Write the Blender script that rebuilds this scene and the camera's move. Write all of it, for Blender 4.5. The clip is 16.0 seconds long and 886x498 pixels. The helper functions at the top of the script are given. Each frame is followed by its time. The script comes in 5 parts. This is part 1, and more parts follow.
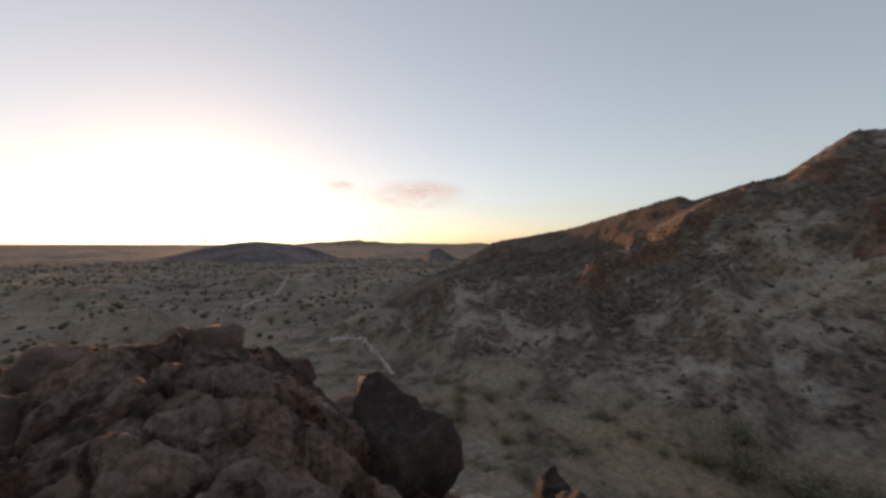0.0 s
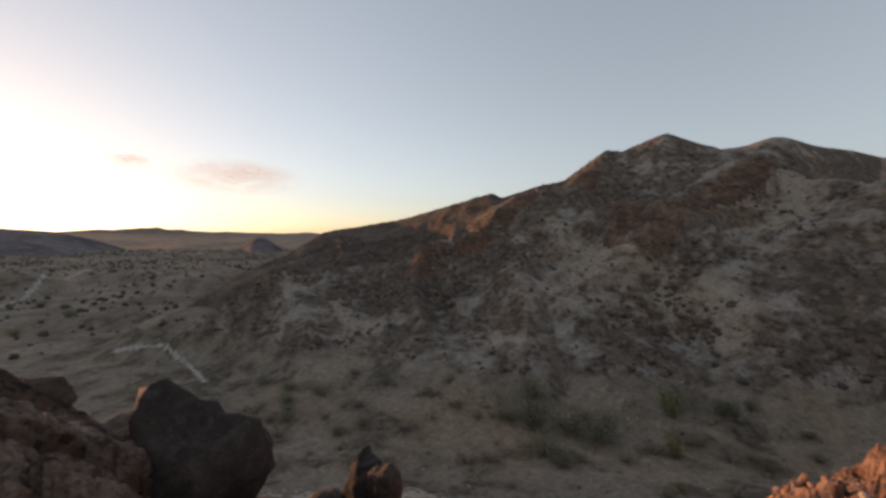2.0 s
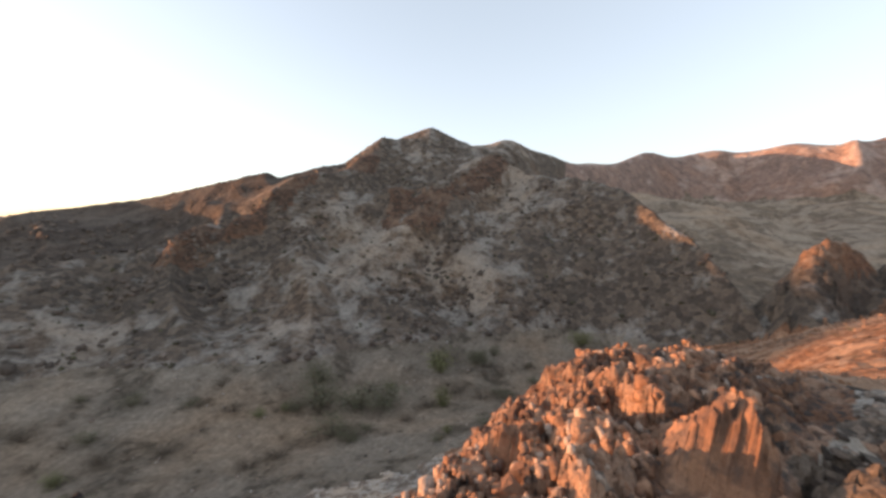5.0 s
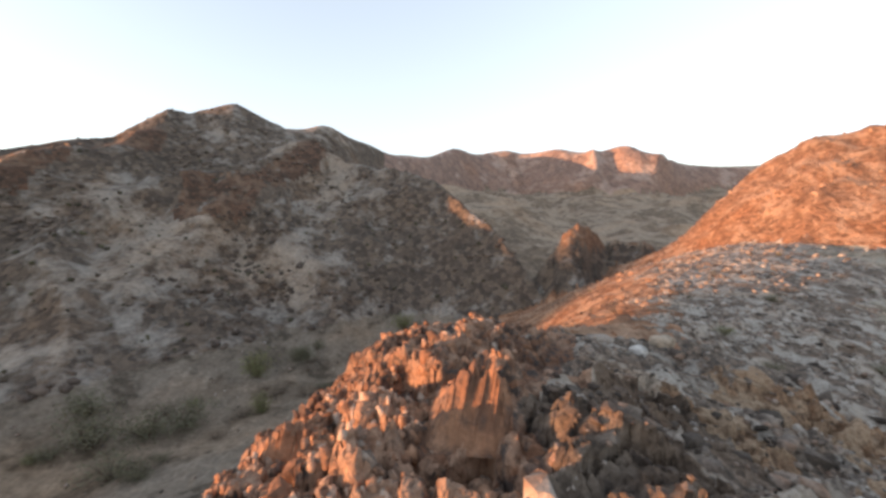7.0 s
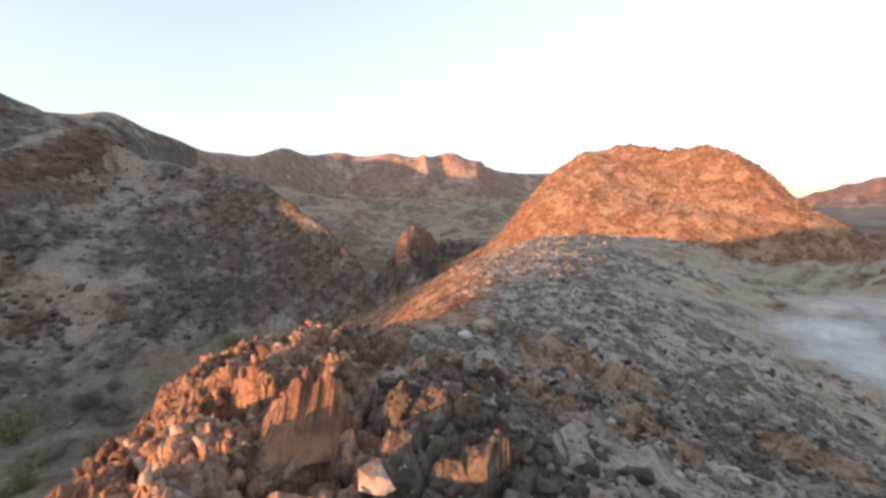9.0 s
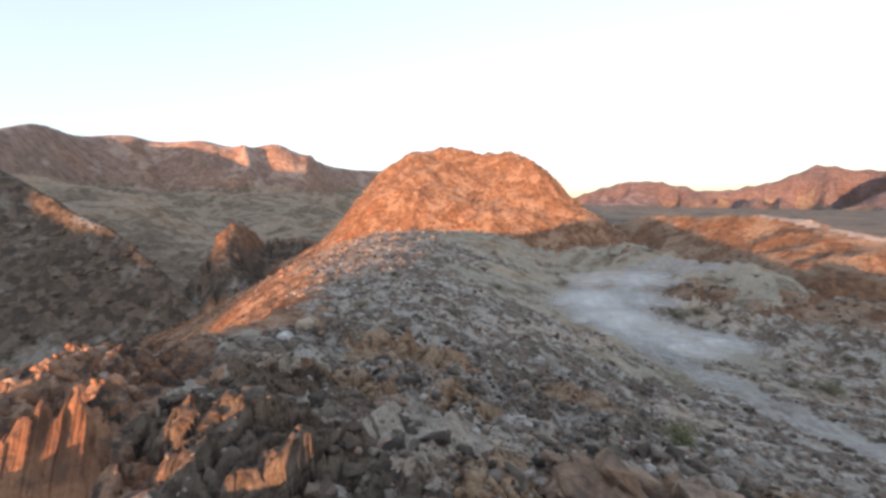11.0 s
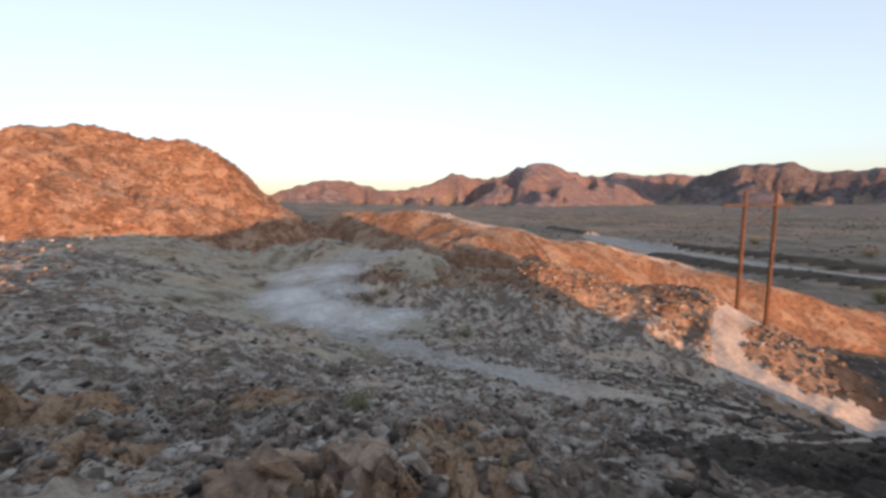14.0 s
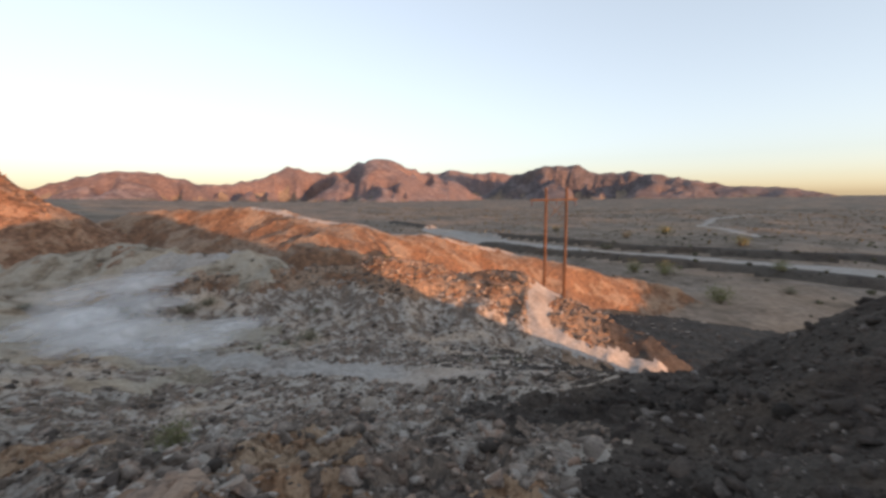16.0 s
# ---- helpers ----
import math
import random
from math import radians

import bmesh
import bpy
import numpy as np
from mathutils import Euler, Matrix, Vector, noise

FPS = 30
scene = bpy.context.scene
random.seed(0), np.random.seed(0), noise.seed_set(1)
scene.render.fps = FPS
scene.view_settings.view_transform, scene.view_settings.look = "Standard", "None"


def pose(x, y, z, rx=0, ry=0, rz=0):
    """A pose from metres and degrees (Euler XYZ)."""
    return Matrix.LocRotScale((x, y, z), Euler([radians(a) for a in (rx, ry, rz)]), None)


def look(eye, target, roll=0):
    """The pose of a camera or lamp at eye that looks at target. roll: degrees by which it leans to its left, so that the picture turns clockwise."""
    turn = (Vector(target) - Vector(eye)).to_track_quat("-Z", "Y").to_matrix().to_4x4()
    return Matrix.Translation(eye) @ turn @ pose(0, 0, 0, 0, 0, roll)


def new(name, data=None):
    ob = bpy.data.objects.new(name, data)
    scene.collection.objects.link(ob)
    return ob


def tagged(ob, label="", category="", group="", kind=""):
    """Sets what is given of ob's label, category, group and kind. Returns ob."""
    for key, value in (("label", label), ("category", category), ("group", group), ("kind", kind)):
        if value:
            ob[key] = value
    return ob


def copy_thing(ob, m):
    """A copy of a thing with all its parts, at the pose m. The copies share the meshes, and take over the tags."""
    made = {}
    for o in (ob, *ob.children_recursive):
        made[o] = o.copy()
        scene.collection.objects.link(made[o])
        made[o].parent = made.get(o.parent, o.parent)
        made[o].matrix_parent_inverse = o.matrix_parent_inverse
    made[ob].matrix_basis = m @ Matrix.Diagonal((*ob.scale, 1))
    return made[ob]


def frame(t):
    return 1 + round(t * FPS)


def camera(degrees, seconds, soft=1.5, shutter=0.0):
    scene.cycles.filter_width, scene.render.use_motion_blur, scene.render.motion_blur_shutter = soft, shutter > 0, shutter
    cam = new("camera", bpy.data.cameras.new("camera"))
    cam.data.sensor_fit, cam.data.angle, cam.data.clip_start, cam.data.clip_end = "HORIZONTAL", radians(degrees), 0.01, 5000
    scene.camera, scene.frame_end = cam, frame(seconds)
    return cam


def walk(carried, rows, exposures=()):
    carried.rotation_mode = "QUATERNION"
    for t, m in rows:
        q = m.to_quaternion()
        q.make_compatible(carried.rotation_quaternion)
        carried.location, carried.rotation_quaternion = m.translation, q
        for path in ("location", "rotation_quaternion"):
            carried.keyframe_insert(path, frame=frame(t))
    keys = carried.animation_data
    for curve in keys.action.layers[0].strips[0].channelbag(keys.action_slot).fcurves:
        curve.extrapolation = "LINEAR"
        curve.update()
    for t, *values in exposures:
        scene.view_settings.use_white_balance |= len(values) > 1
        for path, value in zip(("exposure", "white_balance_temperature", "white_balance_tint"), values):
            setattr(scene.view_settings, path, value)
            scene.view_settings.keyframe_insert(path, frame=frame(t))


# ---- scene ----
cam = camera(96.64, 16.0, soft=3.0, shutter=0.35)
PATH = [
    (0, pose(0.087, 0.706, 30.023, 89.03, -0.20, -6.55)),
    (0.5, pose(0.141, 0.663, 30.018, 89.49, -0.51, -12.97)),
    (1, pose(0.214, 0.625, 30.008, 88.23, -0.12, -18.54)),
    (1.5, pose(0.290, 0.595, 30.007, 87.91, 0.10, -24.07)),
    (2, pose(0.349, 0.550, 29.990, 87.79, -0.72, -30.38)),
    (2.5, pose(0.391, 0.510, 29.996, 86.54, -0.27, -35.52)),
    (3, pose(0.432, 0.442, 29.995, 86.35, 0.28, -41.18)),
    (5.5, pose(0.643, 0.188, 30.053, 85.33, -0.99, -67.67)),
    (6, pose(0.707, 0.096, 30.035, 85.08, -1.13, -75.27)),
    (6.5, pose(0.693, 0.001, 30.049, 84.67, -0.61, -81.31)),
    (7, pose(0.730, -0.118, 30.043, 84.29, -0.65, -86.36)),
    (7.5, pose(0.708, -0.152, 30.060, 84.07, 0.21, -91.88)),
    (8, pose(0.657, -0.139, 30.069, 84.45, 0.74, -97.71)),
    (8.5, pose(0.629, -0.162, 30.055, 84.62, 0.59, -103.51)),
    (11, pose(0.458, -0.436, 29.968, 84.13, 0.36, -133.01)),
    (11.5, pose(0.391, -0.451, 29.954, 83.28, 0.53, -138.89)),
    (12, pose(0.337, -0.483, 29.966, 82.31, 0.31, -146.19)),
    (12.5, pose(0.251, -0.530, 29.963, 82.86, 0.06, -152.32)),
    (13, pose(0.182, -0.574, 29.968, 83.35, 0.24, -158.60)),
    (13.5, pose(0.095, -0.590, 29.957, 83.22, 0.63, -166.36)),
    (14, pose(0.015, -0.621, 29.942, 83.40, 0.56, -174.67)),
    (14.5, pose(-0.026, -0.614, 29.943, 83.35, 0.54, -181.03)),
    (15, pose(-0.109, -0.579, 29.960, 83.19, 0.55, -186.64)),
    (15.5, pose(-0.169, -0.553, 29.979, 82.53, 0.69, -190.23)),
    (16, pose(-0.195, -0.510, 29.997, 82.50, 0.73, -197.11)),
]
EXPOSURES = [(0, 2.12, 7350, 14), (3.0, 2.3, 7350, 14), (3.2, 2.38, 7350, 14), (5.3, 3.17, 7250, 14), (7.0, 3.25, 7200, 14), (11.0, 3.2, 6900, 13), (13.2, 2.92, 6750, 13), (15.0, 2.9, 7050, 14), (16.0, 2.88, 7100, 14)]
walk(cam, PATH, EXPOSURES)

# ---- light: the sun stands just over the horizon ----
SUN_AZ, SUN_EL = 24.7, 0.65
EYE = 30.0


def heading(az):
    """Unit vector for an azimuth in degrees, counted to the left from +y."""
    return Vector((-math.sin(radians(az)), math.cos(radians(az)), 0.0))


world = bpy.data.worlds.new("world")
scene.world = world
world.use_nodes = True
wn = world.node_tree.nodes
sky = wn.new("ShaderNodeTexSky")
sky.sky_type = "NISHITA"
sky.sun_disc = False
sky.sun_elevation = radians(SUN_EL + 0.3)
sky.sun_rotation = radians(-SUN_AZ)
sky.altitude = 1300
sky.air_density = 0.85
sky.dust_density = 1.8
sky.ozone_density = 2.4
wn["Background"].inputs["Strength"].default_value = 0.15
soften = wn.new("ShaderNodeGamma")
soften.inputs["Gamma"].default_value = 0.6
thin = wn.new("ShaderNodeHueSaturation")
thin.inputs["Saturation"].default_value = 0.64
world.node_tree.links.new(sky.outputs[0], soften.inputs["Color"])
world.node_tree.links.new(soften.outputs[0], thin.inputs["Color"])
world.node_tree.links.new(thin.outputs[0], wn["Background"].inputs["Color"])

sun_data = bpy.data.lights.new("sun", "SUN")
sun_data.energy = 1.15
sun_data.angle = radians(0.6)
sun_data.color = (1.0, 0.52, 0.28)
sun = new("sun", sun_data)
to_sun = heading(SUN_AZ) * math.cos(radians(SUN_EL)) + Vector((0, 0, math.sin(radians(SUN_EL))))
sun.matrix_world = look((0, 0, 200), Vector((0, 0, 200)) - to_sun)


# ---- materials ----
def material(name):
    m = bpy.data.materials.new(name)
    m.use_nodes = True
    return m, m.node_tree.nodes, m.node_tree.links, m.node_tree.nodes["Principled BSDF"]


def ramp(nodes, links, source, stops):
    r = nodes.new("ShaderNodeValToRGB")
    while len(r.color_ramp.elements) < len(stops):
        r.color_ramp.elements.new(0.5)
    for e, (p, c) in zip(r.color_ramp.elements, stops):
        e.position = p
        e.color = (*c, 1) if len(c) == 3 else c
    links.new(source, r.inputs[0])
    return r.outputs[0]


def noise_node(nodes, links, vec, scale, detail=6, rough=0.6, warp=0.0):
    n = nodes.new("ShaderNodeTexNoise")
    n.inputs["Scale"].default_value = scale
    n.inputs["Detail"].default_value = detail
    n.inputs["Roughness"].default_value = rough
    n.inputs["Distortion"].default_value = warp
    links.new(vec, n.inputs["Vector"])
    return n.outputs[0]


def mixed(nodes, links, fac, a, b, mode="MIX"):
    m = nodes.new("ShaderNodeMix")
    m.data_type, m.blend_type = "RGBA", mode
    for sock, v in ((m.inputs[0], fac), (m.inputs[6], a), (m.inputs[7], b)):
        if isinstance(v, (int, float)):
            sock.default_value = v
        elif isinstance(v, tuple):
            sock.default_value = (*v, 1)
        else:
            links.new(v, sock)
    return m.outputs[2]


def math_node(nodes, links, op, a, b=0.5, c=0.0):
    m = nodes.new("ShaderNodeMath")
    m.operation = op
    for sock, v in zip(m.inputs, (a, b, c)):
        if isinstance(v, (int, float)):
            sock.default_value = v
        else:
            links.new(v, sock)
    return m.outputs[0]


def earth(name, gravel, gravel2, rock, rock2, coarse, fine, cover, bump=0.5, bump_dist=0.1, flat_only=0.0, edge=0.05, drift=0.0):
    """Weathered ground: gravel in two tones with rock showing through.
    coarse and fine are feature sizes in metres; cover is the share of rock; flat_only keeps rock to steep faces;
    edge softens the bounds of the rock; drift gathers it into broad areas."""
    m, n, l, b = material(name)
    co = n.new("ShaderNodeNewGeometry")
    pos = co.outputs["Position"]
    broad = noise_node(n, l, pos, 0.22 / coarse, 4, 0.6, 0.3)
    big = noise_node(n, l, pos, 1.0 / coarse, 5, 0.62, 0.4)
    mid = noise_node(n, l, pos, 4.0 / coarse, 6, 0.65)
    small = noise_node(n, l, pos, 1.0 / fine, 4, 0.7)
    vor = n.new("ShaderNodeTexVoronoi")
    vor.inputs["Scale"].default_value = 0.6 / fine
    l.new(pos, vor.inputs["Vector"])
    sep = n.new("ShaderNodeSeparateColor")
    l.new(vor.outputs["Color"], sep.inputs[0])
    ground_c = mixed(n, l, ramp(n, l, mid, [(0.35, (0, 0, 0)), (0.68, (1, 1, 1))]), gravel, gravel2)
    rock_c = mixed(n, l, ramp(n, l, sep.outputs[0], [(0.1, (0, 0, 0)), (0.9, (1, 1, 1))]), rock, rock2)
    # steep faces are bare rock
    norm = n.new("ShaderNodeSeparateXYZ")
    l.new(co.outputs["Normal"], norm.inputs[0])
    steep = math_node(n, l, "SUBTRACT", 1.0, norm.outputs[2])
    mask = math_node(n, l, "MULTIPLY_ADD", steep, flat_only, big)
    mask = math_node(n, l, "MULTIPLY_ADD", mid, 0.5, mask)
    mask = math_node(n, l, "MULTIPLY_ADD", math_node(n, l, "SUBTRACT", broad, 0.5), drift, mask)
    level = 0.75 + (0.5 - cover) * 0.36
    fac = ramp(n, l, mask, [(level - edge, (0, 0, 0)), (level + edge, (1, 1, 1))])
    colour = mixed(n, l, fac, ground_c, rock_c)
    colour = mixed(n, l, 1.0, colour, ramp(n, l, broad, [(0.32, (1.12, 0.98, 0.86)), (0.5, (1.0, 1.0, 1.0)), (0.68, (0.93, 0.95, 0.96))]), "MULTIPLY")
    shade = ramp(n, l, small, [(0.25, (0.6, 0.6, 0.6)), (0.75, (1.25, 1.25, 1.25))])
    colour = mixed(n, l, 1.0, colour, shade, "MULTIPLY")
    l.new(colour, b.inputs["Base Color"])
    b.inputs["Roughness"].default_value = 0.95
    b.inputs["Specular IOR Level"].default_value = 0.15
    bp = n.new("ShaderNodeBump")
    bp.inputs["Strength"].default_value = bump
    bp.inputs["Distance"].default_value = bump_dist
    hgt = math_node(n, l, "MULTIPLY_ADD", vor.outputs["Distance"], -0.7, small)
    hgt = math_node(n, l, "MULTIPLY_ADD", mid, 1.5, hgt)
    l.new(hgt, bp.inputs["Height"])
    l.new(bp.outputs[0], b.inputs["Normal"])
    return m


M_HILL = earth("stony_hillside", (0.41, 0.355, 0.30), (0.60, 0.545, 0.48), (0.12, 0.098, 0.082), (0.31, 0.232, 0.178), 0.9, 0.045, 0.53, 1.0, 0.06, drift=0.6)
M_BEDROCK = earth("brown_bedrock", (0.336, 0.226, 0.148), (0.457, 0.336, 0.232), (0.148, 0.094, 0.062), (0.323, 0.195, 0.119), 0.5, 0.04, 0.5, 1.0, 0.03)
M_DARKROCK = earth("dark_bedrock", (0.165, 0.125, 0.096), (0.24, 0.188, 0.148), (0.075, 0.058, 0.047), (0.145, 0.105, 0.079), 0.5, 0.04, 0.5, 1.0, 0.03)
M_APRON = earth("dusty_slope", (0.36, 0.305, 0.238), (0.49, 0.43, 0.345), (0.20, 0.16, 0.115), (0.31, 0.245, 0.18), 3.0, 0.15, 0.42, 0.9, 0.1)
# Hillside turned from the sun, its shade put into a dark colour.
M_SHADEHILL = earth("shaded_hillside", (0.085, 0.071, 0.06), (0.14, 0.117, 0.098), (0.04, 0.032, 0.028), (0.075, 0.058, 0.048), 0.9, 0.05, 0.45, 1.0, 0.05, edge=0.12, drift=0.5)
M_MOUNT = earth("mountain_rock", (0.325, 0.28, 0.236), (0.43, 0.382, 0.33), (0.105, 0.082, 0.066), (0.215, 0.16, 0.12), 7.0, 0.8, 0.50, 0.9, 0.7, 0.3, 0.09, 0.8)
# Mountain rock with the shadow behind the front spur put into its tones.
M_BACKMOUNT = earth("shaded_mountain_rock", (0.145, 0.113, 0.09), (0.20, 0.158, 0.125), (0.07, 0.053, 0.043), (0.12, 0.088, 0.068), 8.0, 0.8, 0.46, 0.9, 0.7, 0.3, 0.12, 0.6)
M_REDCRAG = earth("rusty_mountain_rock", (0.25, 0.165, 0.115), (0.34, 0.235, 0.17), (0.10, 0.068, 0.052), (0.21, 0.12, 0.08), 5.0, 0.7, 0.5, 1.0, 0.7, 0.3, 0.1, 0.5)
# Red-brown rock, reddened further to hold the sun's flare in its colour.
M_LEFTROCK = earth("weathered_red_brown_rock", (0.14, 0.088, 0.066), (0.40, 0.30, 0.25), (0.06, 0.038, 0.03), (0.165, 0.094, 0.066), 0.7, 0.06, 0.50, 1.0, 0.10, 0.0, 0.05, 0.7)
M_KNOLL = earth("rust_rock", (0.42, 0.255, 0.165), (0.56, 0.375, 0.26), (0.20, 0.11, 0.07), (0.36, 0.20, 0.125), 3.2, 0.35, 0.46, 1.0, 0.35, 0.25)
# Rust rock; its dark grey patches are painted shade of sunless rocks.
M_SPUR = earth("splintered_rust_rock", (0.37, 0.22, 0.145), (0.46, 0.31, 0.225), (0.11, 0.088, 0.077), (0.28, 0.145, 0.09), 0.45, 0.045, 0.52, 1.0, 0.04, drift=0.4)
M_RIDGE = earth("ridge_rock", (0.30, 0.205, 0.142), (0.385, 0.28, 0.205), (0.17, 0.102, 0.068), (0.28, 0.155, 0.095), 5, 0.4, 0.38, 0.9, 0.3, 0.4)
# Far haze is put into this colour: rock paled and tinted purple.
M_HAZERANGE = earth("hazed_range_rock", (0.37, 0.285, 0.268), (0.43, 0.345, 0.325), (0.21, 0.158, 0.158), (0.295, 0.222, 0.214), 45, 7, 0.42, 1.0, 9, 1.0)
# Red rock made paler than it is, with haze mixed into its tones.
M_HAZEREDRANGE = earth("hazed_red_ridge_rock", (0.50, 0.345, 0.275), (0.55, 0.42, 0.345), (0.30, 0.20, 0.16), (0.43, 0.275, 0.21), 30, 4, 0.40, 0.9, 3, 0.4)
M_FOOT = earth("foothill_gravel", (0.385, 0.288, 0.21), (0.48, 0.378, 0.285), (0.20, 0.147, 0.107), (0.32, 0.232, 0.162), 12, 1.5, 0.46, 0.8, 1.0, 0.3, drift=0.7)
# Carries the far range's bluish shade in its colour; the low hills share it.
M_DARKRANGE = earth("darkened_range_rock", (0.19, 0.16, 0.16), (0.25, 0.21, 0.208), (0.11, 0.092, 0.095), (0.17, 0.138, 0.14), 90, 9, 0.42, 0.9, 8, 0.4)
M_PLAIN = earth("desert_plain", (0.235, 0.182, 0.143), (0.34, 0.272, 0.216), (0.12, 0.094, 0.072), (0.205, 0.157, 0.118), 16, 1.6, 0.44, 0.7, 0.5, edge=0.12, drift=0.7)
M_WASH = earth("wash_sand", (0.19, 0.152, 0.118), (0.31, 0.256, 0.20), (0.085, 0.068, 0.05), (0.155, 0.12, 0.09), 7, 0.6, 0.48, 0.6, 0.15, edge=0.08, drift=0.6)
M_TRACK = earth("track_dust", (0.355, 0.318, 0.282), (0.425, 0.388, 0.35), (0.27, 0.232, 0.20), (0.34, 0.29, 0.252), 5, 0.3, 0.30, 0.4, 0.05)
M_BANK = earth("embankment_gravel", (0.085, 0.07, 0.058), (0.115, 0.095, 0.077), (0.055, 0.046, 0.038), (0.08, 0.062, 0.05), 8, 0.6, 0.45, 0.6, 0.2)


# ---- the lie of the land, all heights relative to the eye ----
def value_noise(x, y, seed):
    xi, yi = np.floor(x), np.floor(y)
    fx, fy = x - xi, y - yi
    fx, fy = fx * fx * fx * (fx * (fx * 6 - 15) + 10), fy * fy * fy * (fy * (fy * 6 - 15) + 10)
    xi, yi = xi.astype(np.int64), yi.astype(np.int64)

    def h(a, b):
        v = (a * 374761393 + b * 668265263 + seed * 974634777) & 0xFFFFFFFF
        v = ((v ^ (v >> 13)) * 1274126177) & 0xFFFFFFFF
        return ((v ^ (v >> 16)) & 0xFFFF) / 32767.5 - 1.0

    a, b, c, d = h(xi, yi), h(xi + 1, yi), h(xi, yi + 1), h(xi + 1, yi + 1)
    return (a * (1 - fx) + b * fx) * (1 - fy) + (c * (1 - fx) + d * fx) * fy


def broken_blocks(u, v, seed, tilt=0.8):
    """Rock broken into close-set blocks of about unit size: each has its own height and its own tilted top, with clefts between."""
    ui, vi = np.floor(u), np.floor(v)
    near, second = np.full(u.shape, 9.0), np.full(u.shape, 9.0)
    top = np.zeros(u.shape)
    for du in (-1, 0, 1):
        for dv in (-1, 0, 1):
            cu, cv = ui + du + 0.5, vi + dv + 0.5
            a = [value_noise(ui + du, vi + dv, seed + k) for k in range(5)]
            pu, pv = cu + 0.42 * a[0], cv + 0.42 * a[1]
            d = np.hypot(u - pu, v - pv)
            closer = d < near
            second = np.where(closer, near, np.minimum(second, d))
            top = np.where(closer, 0.5 * a[2] + tilt * (a[3] * (u - pu) + a[4] * (v - pv)), top)
            near = np.where(closer, d, near)
    return top - 0.35 * np.clip(1 - (second - near) / 0.16, 0, 1)


def rounded_blocks(u, v, seed):
    """Weathered rock: rounded humps of about unit size grown together, with creases between."""
    ui, vi = np.floor(u), np.floor(v)
    total = np.zeros(u.shape)
    for du in (-1, 0, 1):
        for dv in (-1, 0, 1):
            a = [value_noise(ui + du, vi + dv, seed + k) for k in range(3)]
            d2 = (u - ui - du - 0.5 - 0.4 * a[0]) ** 2 + (v - vi - dv - 0.5 - 0.4 * a[1]) ** 2
            total = total + np.exp(9.0 * (0.45 * a[2] + 0.3 - 0.8 * d2))
    return np.log(total) / 9.0 - 0.25


def smax(a, b, k):
    h = np.clip(0.5 + 0.5 * (a - b) / k, 0, 1)
    return b * (1 - h) + a * h + k * h * (1 - h)


def smooth(v, sigma):
    k = np.exp(-0.5 * (np.arange(-3 * sigma, 3 * sigma + 1) / sigma) ** 2)
    return k / k.sum()


# the hilltop underfoot: azimuth, then height at 4, 9, 20 and 45 m
HILL = [
    (100, -2.0, -2.4, -8.0, -19), (52, -1.8, -1.75, -4.6, -20), (38, -1.8, -1.8, -4.4, -20), (22, -1.85, -1.8, -4.2, -20), (10, -1.95, -2.5, -8, -24),
    (-4, -2.5, -5.0, -14, -27), (-20, -3.0, -6.0, -14, -27), (-40, -3.4, -7.5, -16, -28), (-56, -2.2, -6.5, -16, -27), (-75, -1.85, -2.8, -11, -24),
    (-88, -1.85, -2.3, -7.5, -20), (-100, -1.75, -2.1, -6.6, -13.5), (-106, -1.75, -2.1, -5.0, -8.8), (-114, -1.75, -2.15, -3.9, -5.6), (-130, -2.0, -2.9, -4.4, -4.0), (-147, -2.3, -3.6, -6.6, -8.0),
    (-162, -2.6, -4.2, -8.4, -11), (-190, -2.7, -4.5, -9.0, -13), (-212, -2.5, -4.0, -8.0, -17), (-229, -2.2, -3.1, -8.5, -20), (-246, -1.6, -1.0, -5.5, -20),
]


def hill_table():
    az = np.arange(-260, 100)
    rows = sorted(HILL)
    ra = [r[0] for r in rows]
    cols = [np.interp(az, ra, [r[i] for r in rows]) for i in (1, 2, 3, 4)]
    along = np.exp(-((az + 122.0) / 13.0) ** 2)
    far = np.interp(az, [-205, -160, -140, -122, -114, -107, -98, -80], [-22, -12, -2.3, -2.5, -7, -12, -19, -30]) - 1.5
    knots = np.log([0.5, 2.0, 4, 9, 20, 45, 80, 170])
    lr = np.linspace(knots[0], knots[-1], 220)
    prof = np.stack([np.full(360, -1.55), 0.45 * cols[0] - 0.85, *cols, far, far - 14], 1)
    tab = np.stack([np.interp(lr, knots, p) for p in prof])
    k = smooth(None, 3)
    pad = np.concatenate([tab[-20:], tab, tab[:20]])
    tab = np.stack([np.convolve(pad[:, j], k, "same")[20:-20] for j in range(220)], 1)
    k = smooth(None, 5)
    padr = np.concatenate([tab[:, :1].repeat(20, 1), tab, tab[:, -1:].repeat(20, 1)], 1)
    tab = np.stack([np.convolve(row, k, "same")[20:-20] for row in padr])
    return lr, tab


HILL_LR, HILL_TAB = hill_table()


def near_hill(az, r):
    a = (az + 260.0) % 360.0
    i = np.floor(a).astype(int) % 360
    fa = a - np.floor(a)
    s = np.clip((np.log(np.maximum(r, 0.51)) - HILL_LR[0]) / (HILL_LR[1] - HILL_LR[0]), 0, 218.999)
    j = s.astype(int)
    fs = s - j
    t = HILL_TAB
    k = (i + 1) % 360
    z = (t[i, j] * (1 - fs) + t[i, j + 1] * fs) * (1 - fa) + (t[k, j] * (1 - fs) + t[k, j + 1] * fs) * fa
    return z - np.maximum(r - 165, 0) * 0.5


